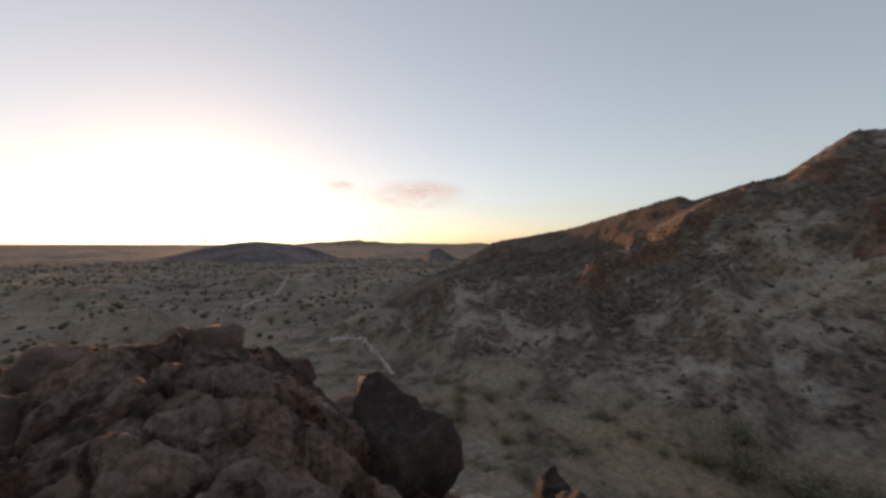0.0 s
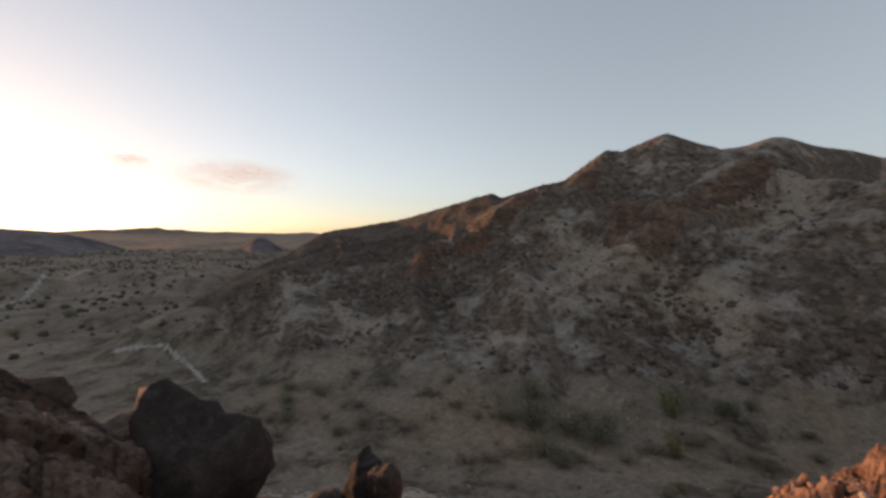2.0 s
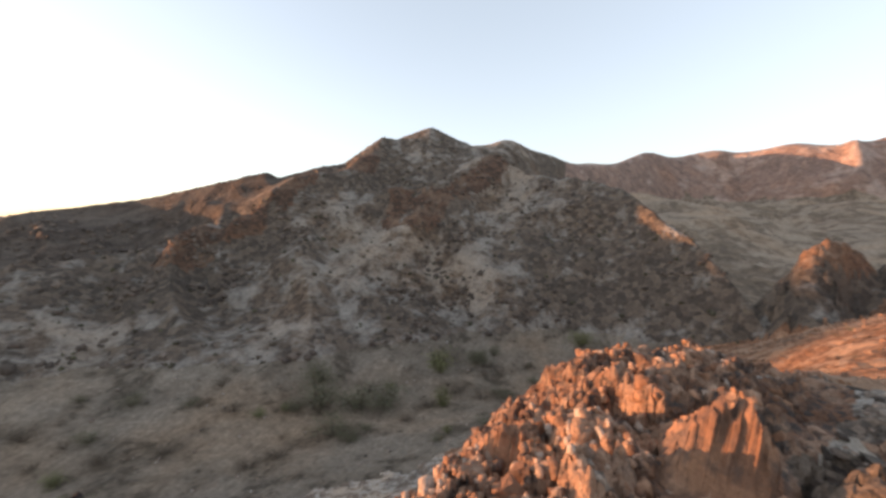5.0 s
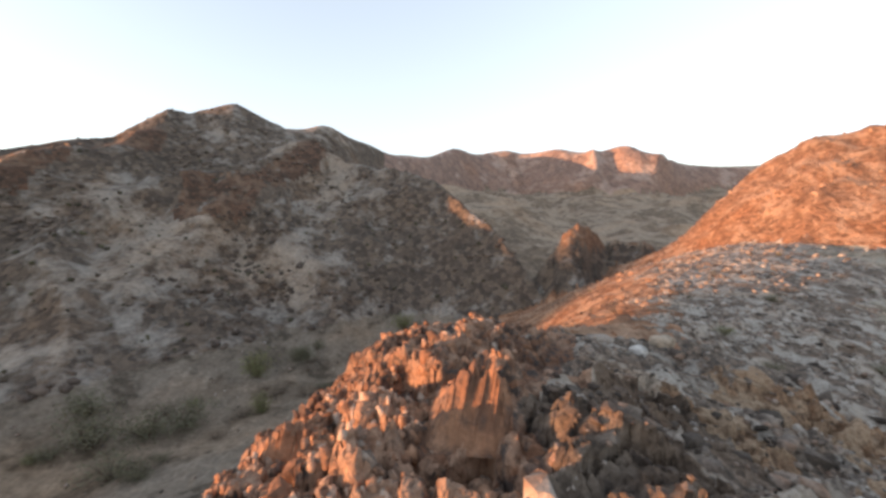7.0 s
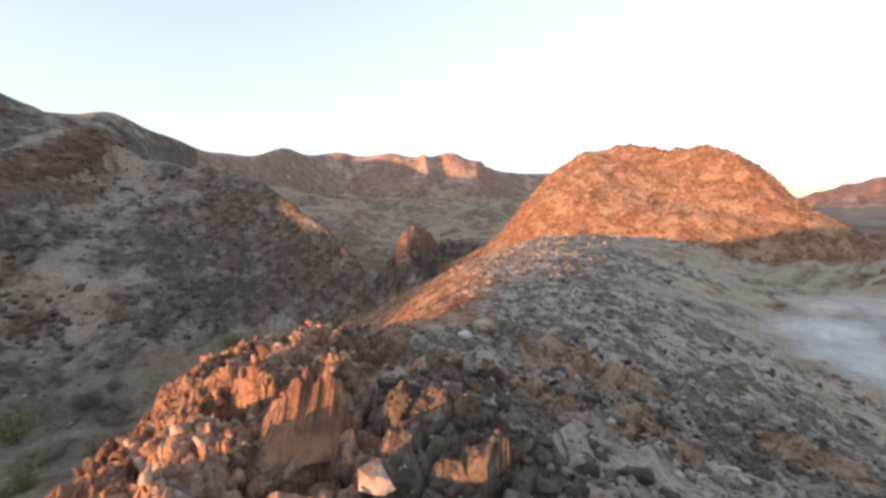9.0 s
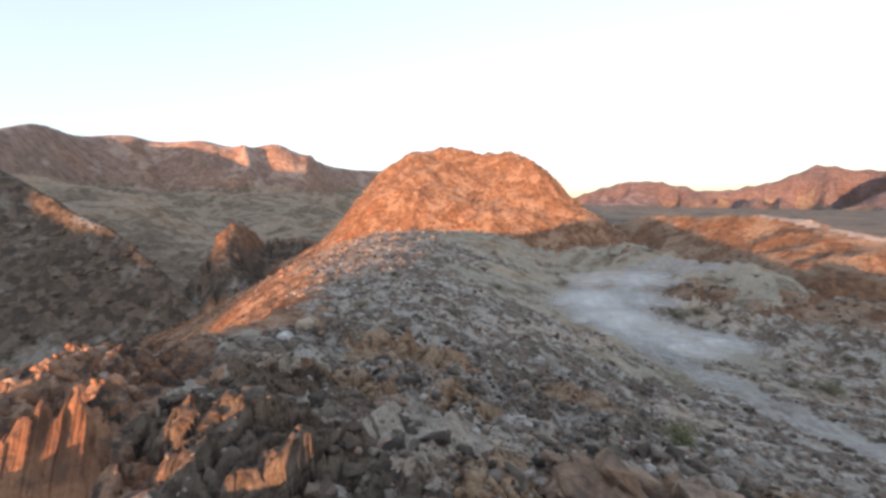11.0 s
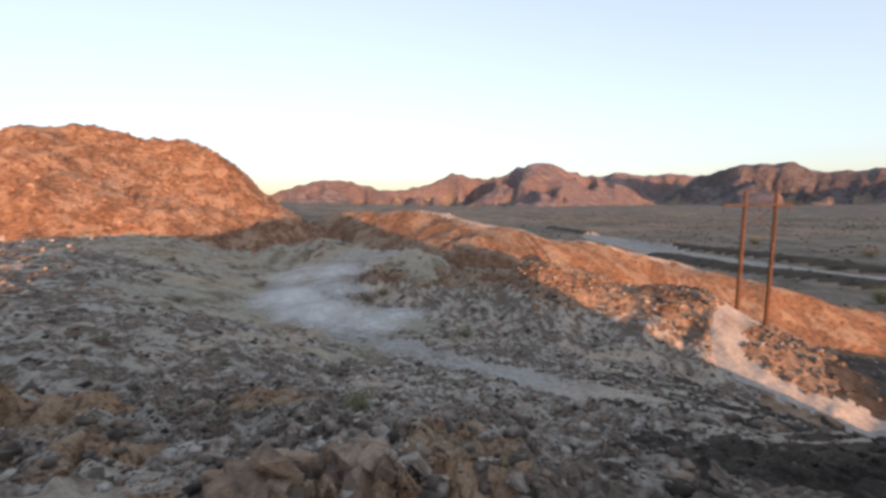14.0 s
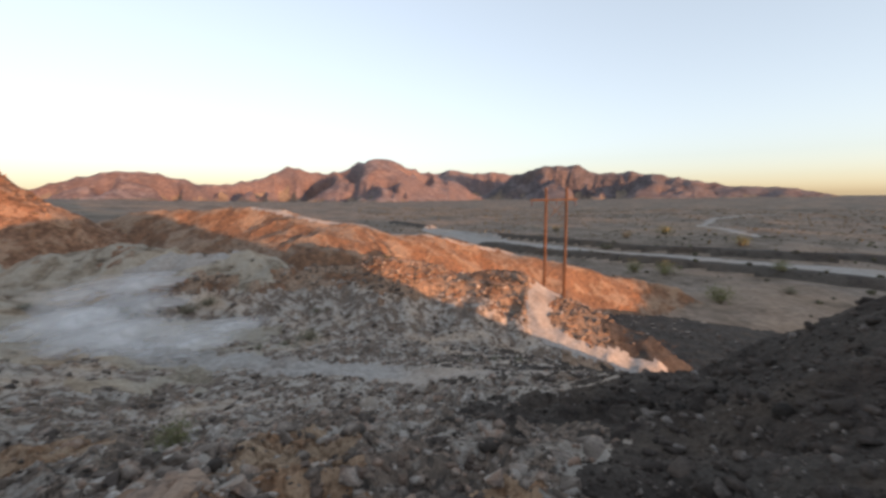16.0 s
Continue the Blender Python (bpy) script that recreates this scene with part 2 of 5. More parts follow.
def along(az, pairs, blur):
    """Values given at some azimuths, read at az and rounded over blur degrees."""
    p = sorted(pairs)
    grid = np.arange(-300.0, 110.0, 0.25)
    v = np.interp(grid, [q[0] for q in p], [q[1] for q in p])
    n = int(max(1, blur / 0.25))
    k = smooth(None, n)
    pad = np.concatenate([np.full(3 * n, v[0]), v, np.full(3 * n, v[-1])])
    return np.interp(az, grid, np.convolve(pad, k, "valid"))


def ridge(az, r, crest, front, back, width, ends=0.6, foot=None, blur=5.0, keen=0.3):
    """A ridge whose crest is given as (azimuth, elevation seen from the hilltop, distance), with front and back slopes.
    Its knobbly crest line fades into broad slopes below. foot: distance of its foot on the valley floor, by azimuth."""
    rc = along(az, [(a, d) for a, e, d in crest], 2.0)
    tops = [(a, d * math.tan(radians(e))) for a, e, d in crest]
    zs, zf = along(az, tops, blur), along(az, tops, keen)
    lo, hi = min(c[0] for c in crest), max(c[0] for c in crest)
    off = np.radians(np.maximum(np.maximum(lo - az, az - hi), 0)) * rc
    d = r - rc
    run = np.sqrt(d * d + width * width) - width
    crown = (zf - zs) * np.exp(-(d / (0.09 * rc)) ** 2)
    if foot is None:
        fall = np.where(d < 0, front, back) * run
    else:
        rf = along(az, foot, 4.0)
        u = (rc - r) / np.maximum(rc - rf, 10)
        fall = np.where(d < 0, (zs + 28.5) * (1 - np.sign(1 - u) * np.abs(1 - u) ** 1.15), back * run)
    return zs + crown - fall - ends * off


FOOT_A = [(-103, 78), (-78, 84), (-66, 72), (-50, 64), (-35, 63), (-20, 66), (-10, 72), (-2, 90), (5, 120)]
CREST_A = [(-3, -6.0, 145), (-8.7, -3.3, 165), (-13.6, -0.1, 185), (-20.7, 1.2, 188), (-25.9, 2.4, 180), (-30.9, 4.0, 168), (-37.3, 5.9, 155), (-38.8, 5.1, 154),
           (-43.5, 6.8, 156), (-47.2, 7.6, 162), (-52.4, 11.3, 174), (-54.4, 11.0, 176), (-59.4, 12.8, 180), (-64.8, 10.3, 180), (-68.4, 7.9, 172)]
CREST_A2 = [(-60, 10.0, 180), (-68.4, 7.7, 165), (-77.3, 4.8, 145), (-84.7, 2.9, 130), (-89.2, 0.3, 118), (-92.2, -3.7, 108), (-95.7, -7.2, 98), (-99, -11.1, 90), (-103, -15.5, 84)]
CREST_A1 = [(0, -10.5, 108), (-6, -8.2, 112), (-14, -6.0, 118), (-24, -4.6, 122), (-33, -1.5, 126), (-40, 1.2, 130), (-46, 3.0, 136)]
CREST_B = [(-56, 3, 235), (-61, 8.6, 235), (-64.7, 10.4, 235), (-67.2, 10.11, 238), (-70.2, 11.4, 245), (-73.4, 9.63, 265), (-76.2, 8.88, 310), (-79, 7.23, 360), (-81, 7.85, 370), (-83.8, 7.2, 430), (-86, 7.8, 480), (-88.1, 9.04, 520), (-90.6, 7.43, 600), (-94.8, 8.37, 640), (-98.5, 7.66, 640), (-102.3, 8.5, 620), (-105.4, 7.06, 640), (-111.2, 8.98, 620), (-113.2, 6.65, 640), (-116.8, 6.02, 680), (-120.5, 5.35, 750), (-128, 5.3, 850), (-140, 3.5, 900)]
CREST_M = [(-76, 3.6, 340), (-86.4, 3.1, 320), (-95.6, 2.2, 300), (-102.8, 0.0, 280), (-114.7, -2.0, 260), (-124, -3.8, 250)]
CREST_C = [(32, -2.6, 760), (27.1, -1.4, 760), (24.5, -0.8, 760), (21.6, -0.15, 760), (18.7, 0.1, 760), (14.2, -0.25, 760), (11.2, -1.1, 760), (8, -2.3, 760)]
CREST_D = [(-1.5, -2.7, 620), (-3.3, -2.1, 620), (-4.5, -1.1, 620), (-5.3, -0.75, 620), (-6.2, -0.95, 620), (-7.4, -1.7, 620), (-9.2, -2.7, 620)]
CREST_E = [(14, -0.2, 4600), (11.2, 0.05, 4600), (5.9, 0.45, 4600), (1.9, 0.1, 4600), (-6, -0.1, 4600), (-12, 0.05, 4600), (-16, -0.3, 4600)]
CREST_F = [(-92, -16.0, 92), (-97, -12.5, 94), (-100.5, -8.8, 96), (-102.4, -5.6, 98), (-103.4, -3.0, 99), (-104.6, -2.0, 101), (-106.0, -2.2, 103), (-107.3, -3.2, 106), (-108.6, -4.6, 108), (-110.5, -4.2, 112), (-113, -4.0, 115), (-115, -5.0, 117), (-118, -7, 120)]
CREST_G = [(-113, -6.5, 92), (-116.5, -4.0, 95), (-119.9, 0.7, 100), (-124.7, 5.4, 104), (-128.6, 7.6, 106), (-134.7, 7.7, 108), (-138.4, 7.5, 108), (-142.9, 7.8, 106),
           (-146.2, 5.1, 102), (-150.1, 1.7, 97), (-154.5, -1.3, 92), (-159.4, -4.9, 86), (-164, -8.5, 80)]
CREST_I = [(-150, -5.2, 62), (-158.9, -5.7, 56), (-162, -6.7, 53), (-166.7, -7.3, 50), (-172.5, -8.5, 47), (-179, -8.5, 45), (-186, -8.7, 44), (-190, -9.6, 44),
           (-198.3, -10.8, 44), (-204.9, -12.0, 44), (-210.6, -12.9, 44), (-218.3, -15.2, 43), (-224.2, -18.6, 41), (-229, -22, 39)]
CREST_J = [(-156, -2.4, 105), (-164.1, -1.6, 92), (-169.6, -1.4, 84), (-175, -1.7, 78), (-179.7, -2.0, 74), (-182.3, -2.8, 74), (-188.6, -4.1, 76), (-192.6, -5.6, 78),
           (-198.3, -6.6, 82), (-206.5, -8.2, 90), (-214.4, -9.3, 98), (-221.7, -11.1, 108), (-228.3, -12.2, 118)]
CREST_K = [(-140, 1.2, 2300), (-151, 1.2, 2300), (-154.4, 2.8, 2300), (-158.7, 3.1, 2300), (-162.3, 3.2, 2300), (-165, 2.4, 2400), (-169.3, 2.2, 2500), (-173.4, 3.5, 2550), (-176.1, 4.5, 2600),
           (-180.3, 3.3, 2700), (-187.3, 5.6, 2700), (-189.7, 5.7, 2700), (-193.6, 3.8, 2800), (-198, 2.6, 2900)]
CREST_L = [(-190, 3.2, 4300), (-193.6, 3.5, 4300), (-198.4, 3.7, 4300), (-200.9, 3.2, 4300), (-204.1, 3.5, 4300), (-207.2, 3.1, 4300), (-212, 2.4, 4300)]
CREST_N = [(-205, 1.4, 3500), (-207.2, 2.9, 3500), (-211.1, 4.3, 3400), (-215.5, 4.1, 3400), (-217.7, 3.2, 3400), (-220.5, 3.2, 3400), (-227.5, 2.2, 3400),
           (-232.7, 0.9, 3400), (-238.2, 0.6, 3400), (-241.7, -0.2, 3400)]

# lines in plan: tracks, the wash and the two embankments, as (azimuth, distance)
TRACK_LINES = [
    ([(-151.5, 46), (-153, 38), (-156, 31), (-167, 26.5), (-184, 21), (-198, 16.5), (-210, 13.5)], 1.5),
    ([(-152, 39), (-154, 44), (-160, 48.5), (-168, 48)], 1.8),
    ([(-209, 50), (-212.6, 44.5), (-211.0, 41), (-210.2, 38.2), (-211.4, 36.0), (-216.7, 35.4), (-221.6, 35.6), (-225.7, 35.8), (-230, 35)], 1.2),
    ([(-172, 82), (-180, 73.5), (-189, 75.5), (-198, 82), (-206, 91), (-214, 99)], 0.9),
    ([(21, 190), (18.6, 215), (15.9, 250), (13.0, 316), (11.5, 380)], 0.9),
    ([(9.5, 118), (6.6, 111), (4.2, 105), (2.6, 100), (1.6, 93), (0.8, 86)], 0.45),
    ([(-236, 330), (-230, 420), (-232, 600), (-240, 760)], 4.0),
]
WASH_LINE = [(4, 118), (0, 92), (-8, 74), (-20, 62), (-35, 58), (-50, 58), (-65, 66), (-78, 84), (-88, 106), (-97, 132)]
SAND_STRIP = [(-196, 330), (-204, 248), (-228, 207), (-246, 205), (-262, 232)]
BANK_LINES = [([(-190, 420), (-200.8, 290), (-228, 236), (-245.5, 236), (-262, 270)], 3.0), ([(-198, 300), (-206.5, 216), (-228, 182), (-245.7, 178), (-262, 200)], 2.6)]


# how far the ridge behind the canyon swells forward, by azimuth: long faces towards the sun, short steps away from it
BACK_FACES = [(-60, 0), (-78, 0), (-83, 0), (-88.6, 6), (-90.6, -3), (-95.8, 5), (-97.4, -5), (-106.2, 24), (-108.8, -6), (-115.4, 26), (-118.4, -5), (-124, 8), (-128, 0)]
# rock ribs down the mountain as (azimuth, distance), with height and half width
SPUR_LINES = [
    ([(-69, 166), (-67, 152), (-64.6, 140), (-60.6, 126), (-57.1, 115)], 4.0, 8.0),
    ([(-50.0, 153), (-47.5, 146), (-44, 139), (-38.2, 127), (-33.3, 121), (-27, 113)], 4.2, 7.0),
    ([(-55, 132), (-53, 114), (-51, 99)], 2.5, 6.0),
]


def plan(points):
    return [heading(a) * r for a, r in points]


def line_distance(x, y, pts):
    best = np.full(x.shape, 1e9)
    for a, b in zip(pts, pts[1:]):
        d = b - a
        t = np.clip(((x - a.x) * d.x + (y - a.y) * d.y) / d.length_squared, 0, 1)
        best = np.minimum(best, np.hypot(x - a.x - t * d.x, y - a.y - t * d.y))
    return best


# kinds of ground, in the order of the objects made from them
GROUND, HILLSIDE, MOUNTAIN, BACKRANGE, KNOLL, RIDGE1, RIDGE2, BUTTE, OUTHILL, RANGE, TRACK, WASH, BANK, DARKRANGE, SPUR, SHADEHILL, APRON, FOOTHILL, BEDROCK, DARKROCK, BACKMOUNT, REDCRAG, LEFTROCK = range(23)


# bare rock showing through the hillside: kind, azimuth, distance, half width
BEDROCKS = [(DARKROCK, -116, 2.9, 0.95), (DARKROCK, -108, 3.8, 1.0), (DARKROCK, -113, 5.2, 0.9), (BEDROCK, -150, 2.9, 0.95), (BEDROCK, -158, 3.4, 0.7), (BEDROCK, -136, 6.2, 0.6), (BEDROCK, -165, 3.2, 0.9), (BEDROCK, -179, 3.3, 0.85), (BEDROCK, -192, 3.0, 0.9), (BEDROCK, -176, 5.6, 0.8),
            (BEDROCK, -128, 8.5, 1.2), (BEDROCK, -150, 9.0, 0.9), (BEDROCK, -120, 6.0, 0.7)]


def land(x, y):
    """Height above the plain and kind of ground at x, y."""
    x, y = np.asarray(x, float), np.asarray(y, float)
    r = np.hypot(x, y) + 1e-6
    az = np.degrees(np.arctan2(-x, y))
    az = np.where(az > 100, az - 360, az)
    cell = 0.0045 * r + 0.01

    def octaves(sizes, seed, sharp=False):
        out = 0.0
        for i, s in enumerate(sizes):
            w = np.clip(s / (2.5 * cell) - 0.6, 0, 1)
            v = value_noise(x / s + 17.3 * i, y / s - 9.1 * i, seed + i)
            if sharp:
                v = 0.55 - 1.6 * np.abs(v)
            out = out + w * s * v
        return out

    # open ground: the plain, rising into the canyon and behind the knoll
    up = np.interp(az, [-215, -180, -130, -75, -66, -50], [0.0, 0.012, 0.06, 0.07, 0.02, 0.0])
    base = -29.0 + up * np.clip(r - 80, 0, 900) - np.clip(r - 500, 0, 4000) * 0.0002
    base = base + 0.02 * octaves((60, 25, 9), 3) * np.clip(r / 120, 0.2, 1) + 0.03 * octaves((4, 1.5), 31)
    lumps = np.clip(octaves((44, 20), 41) * 0.22 + 0.3, 0, 9) * np.clip((az + 12) / 10, 0, 1) * np.clip((r - 75) / 30, 0, 1) * np.clip((420 - r) / 200, 0, 1)
    base = base + 1.2 * lumps
    kinds = np.full(r.shape, GROUND)

    bend_x, bend_y = x + 9 * value_noise(x / 30, y / 30, 11), y + 9 * value_noise(x / 30, y / 30, 12)

    def spurs(size, seed):
        a = 0.42 - np.abs(value_noise(bend_x / size, bend_y / size, seed))
        b = 0.42 - np.abs(value_noise(bend_x / size * 2.1 + 5, bend_y / size * 2.1, seed + 1))
        return size * (0.26 * a + 0.10 * b)

    def downslope(size, seed, far):
        """Spurs and gullies running down towards the hilltop, at a distance of about far."""
        u = np.radians(az) * far + 0.35 * size * value_noise(x / size, y / size, seed + 5)
        v = r * 0.30 + 0.3 * size * value_noise(x / size + 7, y / size, seed + 6)
        a = 0.42 - np.abs(value_noise(u / size, v / size, seed))
        b = 0.42 - np.abs(value_noise(u / size * 2.3 + 5, v / size * 2.3, seed + 1))
        return size * (0.26 * a + 0.11 * b)

    crags = octaves((9, 4.5, 2.2, 1.1), 7, True) * 0.09
    bare = np.clip(value_noise(x / 16, y / 16, 15) + value_noise(x / 7, y / 7, 16) * 0.6 + 0.15, 0, 1)
    mount = smax(ridge(az, r, CREST_A, 0.56, 0.5, 6, foot=FOOT_A), ridge(az, r, CREST_A2, 0.52, 0.8, 4, foot=FOOT_A), 3)
    mount = smax(mount, ridge(az, r, CREST_A1, 0.3, 0.5, 4, foot=FOOT_A), 2)
    depth = np.clip((mount - base) / 12, 0, 1)
    crest_gap = np.clip(np.abs(r - along(az, [(a, d) for a, e, d in CREST_A], 2.0)) / 30, 0.12, 1)
    for pts, tall, wide in SPUR_LINES:
        d = line_distance(x + 2.5 * value_noise(x / 9, y / 9, 19), y + 2.5 * value_noise(x / 9, y / 9, 20), plan(pts))
        mount = mount + tall * np.exp(-(d / wide) ** 2) * depth
    mount = mount + ((0.9 * downslope(30, 17, 140) + 0.5 * spurs(20, 18)) * crest_gap + crags * bare) * depth
    z = smax(base, mount, 2.5)
    kinds = np.where(mount > base, MOUNTAIN, kinds)
    ragged = 5 * value_noise(x / 11, y / 11, 21) + 3 * value_noise(x / 4, y / 4, 22) + 1.5 * value_noise(x / 1.6, y / 1.6, 24)
    # Past the front spur, the shadowed gully is given the darkened kind.
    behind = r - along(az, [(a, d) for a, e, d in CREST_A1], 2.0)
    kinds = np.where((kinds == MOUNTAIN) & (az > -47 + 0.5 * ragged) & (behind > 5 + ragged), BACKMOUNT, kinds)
    for pts, tall, wide in SPUR_LINES:
        kinds = np.where((kinds == MOUNTAIN) & (line_distance(x, y, plan(pts)) + 0.8 * ragged < 0.5 * wide), REDCRAG, kinds)

    def put(h, kind, k, add=0.0):
        nonlocal z, kinds
        h = h + add
        kinds = np.where(h > z, kind, kinds)
        z = smax(z, h, k)

    far_flutes = spurs(110, 23) + octaves((25, 11), 25, True) * 0.12
    b = ridge(az, r, CREST_B, 0.75, 0.4, 14, blur=2.0, keen=1.0)
    gap_b = np.abs(r - along(az, [(a, d) for a, e, d in CREST_B], 2.0))
    flutes = 4.0 * np.tanh((1.2 * downslope(50, 23, 600) + 0.3 * spurs(40, 35) - 3.0) / 4.0) * np.clip((-76 - az) / 4, 0.12, 1)
    sway = az + 1.2 * value_noise(x / 60, y / 60, 43) + 0.5 * value_noise(x / 22, y / 22, 44) + 0.012 * (620 - r)
    faces = sorted(BACK_FACES)
    flutes = flutes + np.interp(sway, [f[0] for f in faces], [f[1] for f in faces])
    b = b + flutes * np.clip(gap_b / 45, 0.02, 1) * np.clip((b + 8) / 30, 0, 1)
    put(b, np.where(az > -78, MOUNTAIN, BACKRANGE), 8)
    rise = np.interp(az, [-152, -136, -112, -80, -70], [0.0, 0.07, 0.112, 0.112, 0.04]) * np.clip(r - 90, 0, 620)
    put(np.where((az < -70) & (az > -152) & (r > 150), -32.0 + rise, -99.0), FOOTHILL, 3, 0.8 * spurs(70, 39) + 0.4 * downslope(40, 38, 400))
    put(ridge(az, r, CREST_M, 0.24, 0.3, 12, blur=3.0), FOOTHILL, 5, 0.8 * spurs(60, 37) + 0.25 * crags)
    rough = octaves((9, 4), 51) * 0.08 + octaves((2, 1, 0.5), 53, True) * 0.13
    knobs = np.zeros(r.shape)
    m = (az < -96) & (az > -124) & (r > 55) & (r < 170)
    if m.any():
        knobs[m] = broken_blocks(x[m] / 6.0, y[m] / 5.0, 151, 0.35) * 2.6 + broken_blocks(x[m] / 2.2, y[m] / 1.8, 161, 0.5) * 1.1
    put(ridge(az, r, CREST_F, 0.62, 0.6, 2.0, blur=1.0), BUTTE, 1.0, rough * 1.3 + knobs)
    kinds = np.where((kinds == BUTTE) & (z < -8.5 + 1.5 * value_noise(x / 5, y / 5, 26)), MOUNTAIN, kinds)
    put(ridge(az, r, CREST_J, 0.42, 0.42, 3), RIDGE2, 2, 0.8 * rough + spurs(14, 61) * 0.7)
    put(ridge(az, r, CREST_I, 0.42, 0.5, 2.5), RIDGE1, 1.5, 0.8 * rough + spurs(7, 63) * 0.5 + 0.9 * downslope(4.5, 64, 45) * np.clip((az + 213) / 8, 0, 1))
    strata = 0.35 - np.abs(value_noise(x / 7 + 0.6 * value_noise(x / 4, y / 4, 68), (r * 0.8 + 0.12 * (az + 130) * 2) / 3.2, 67))
    put(ridge(az, r, CREST_G, 0.66, 0.4, 6, blur=3.0), KNOLL, 2.5, 1.4 * rough + spurs(16, 65) * 0.5 + 1.1 * strata)
    swell = octaves((5, 2.5), 71) * 0.04 + octaves((1.2, 0.6, 0.3, 0.15), 73, True) * 0.14
    near = near_hill(az, r) + swell * np.clip(r / 3, 0.3, 1)
    grain_u, grain_v = x * 0.57 - y * 0.82, x * 0.82 + y * 0.57
    ledges = 0.3 - np.abs(value_noise(grain_u * 0.45 + 0.3 * value_noise(x, y, 76), grain_v * 1.7, 75))
    near = near + 0.30 * ledges * np.clip(value_noise(x / 3, y / 3, 77) + 0.6, 0, 1) * np.clip(r / 4, 0.2, 1)
    put(near, HILLSIDE, 0.8)
    wob = az + 5 * value_noise(x / 3, y / 3, 78) + 3 * value_noise(x, y, 79) + 2 * value_noise(x * 3, y * 3, 80)
    m = (r < 15) & (r > 1.9) & (az < -44) & (az > -236) & (kinds == HILLSIDE)
    if m.any():
        xm, ym, am, rm = x[m], y[m], az[m], r[m]
        spur = np.clip((am + 104 + 4 * value_noise(xm, ym, 87)) / 5, 0, 1) * np.clip((-47 - am) / 5, 0, 1)
        patch = np.clip(1.6 * (value_noise(xm / 1.1, ym / 1.1, 88) + 0.5 * value_noise(xm / 0.4, ym / 0.4, 89)) - 0.1, 0, 1)
        bare_rock = np.zeros(xm.shape)
        for kind, a, d, half in BEDROCKS:
            c = heading(a) * d
            bare_rock = np.maximum(bare_rock, np.clip(1.6 - 1.2 * np.hypot(xm - c.x, ym - c.y) / half, 0, 1))
        rough_u, rough_v = xm * 0.94 + ym * 0.34, ym * 0.94 - xm * 0.34
        tall = broken_blocks(rough_u / 0.8, rough_v / 0.5, 101, 0.55) * 0.34 + broken_blocks(rough_u / 0.3, rough_v / 0.19, 111, 0.5) * 0.12 + broken_blocks(rough_u / 0.13, rough_v / 0.09, 121, 0.5) * 0.035
        gu, gv = xm * 0.57 - ym * 0.82, xm * 0.82 + ym * 0.57
        low = broken_blocks(gu / 0.6, gv / 0.3, 131, 0.5) * 0.12 + broken_blocks(gu / 0.2, gv / 0.13, 141, 0.5) * 0.045
        fade = np.clip((rm - 1.9) / 0.5, 0, 1) * np.clip((15 - rm) / 4, 0, 1)
        z[m] += (tall * spur * (0.75 + 0.03 * rm) + low * (1 - spur) * np.maximum(patch, bare_rock) * (1 + bare_rock)) * fade
    m = (az > -14) & (r < 24) & (r > 1.6) & (kinds == HILLSIDE)
    if m.any():
        xm, ym, am, rm = x[m], y[m], az[m], r[m]
        bx, by = xm + 0.35 * value_noise(xm / 0.9, ym / 0.9, 231), ym + 0.35 * value_noise(xm / 0.9, ym / 0.9, 232)
        gu, gv = bx * 0.8 + by * 0.6, by * 0.8 - bx * 0.6
        humps = rounded_blocks(gu / 2.4, gv / 1.5, 233) * 0.65 + broken_blocks(gu / 1.25, gv / 0.8, 237, 0.35) * 0.38 + broken_blocks(gu / 0.45, gv / 0.3, 241, 0.4) * 0.13
        humps = humps + 0.05 * (0.4 - np.abs(value_noise(gu / 0.5, gv / 0.16, 245))) + 0.02 * value_noise(xm / 0.08, ym / 0.08, 246)
        fade = np.clip((rm - 1.6) / 0.9, 0, 1) * np.clip((24 - rm) / 6, 0, 1) * np.clip((am + 14) / 6, 0, 1)
        z[m] += humps * fade
    kinds = np.where((kinds == HILLSIDE) & (az + 4 * value_noise(x, y, 247) > -10) & (r < 26 + 4 * value_noise(x / 2, y / 2, 248)), LEFTROCK, kinds)
    kinds = np.where((kinds == HILLSIDE) & (wob > -103) & (wob < -46) & (r < 13), SPUR, kinds)
    kinds = np.where((kinds == HILLSIDE) & (wob > -116) & (wob < -60) & (r > 9), KNOLL, kinds)
    # The shoulder facing away from the sun gets the shade-dark kind.
    kinds = np.where((kinds == HILLSIDE) & (wob + 12 * value_noise(x / 1.4, y / 1.4, 83) + 11 * value_noise(x / 0.5, y / 0.5, 97) + 8 * value_noise(x / 0.2, y / 0.2, 98) < -209 - np.clip((6.0 - r) * 4, 0, 16)) & (r > 2.2), SHADEHILL, kinds)
    ragged = 0.35 * value_noise(x / 0.9, y / 0.9, 171) + 0.3 * value_noise(x / 0.35, y / 0.35, 172) + 0.2 * value_noise(x / 0.14, y / 0.14, 173)
    for kind, a, d, half in BEDROCKS:
        c = heading(a) * d
        kinds = np.where((kinds == HILLSIDE) & (np.hypot(x - c.x, y - c.y) < half * (1 + ragged)), kind, kinds)
    patchy = value_noise(x / 7, y / 7, 84) + 0.6 * value_noise(x / 2.2, y / 2.2, 85) + 0.4 * value_noise(x / 0.7, y / 0.7, 90)
    sandy = np.clip((r - 24) / 12, -2, 1) + np.minimum(np.clip((-132 - az) / 7, -2, 1), np.clip((az + 178) / 7, -2, 1)) + 0.9 * patchy
    kinds = np.where((kinds == HILLSIDE) & (sandy > 1.35), APRON, kinds)
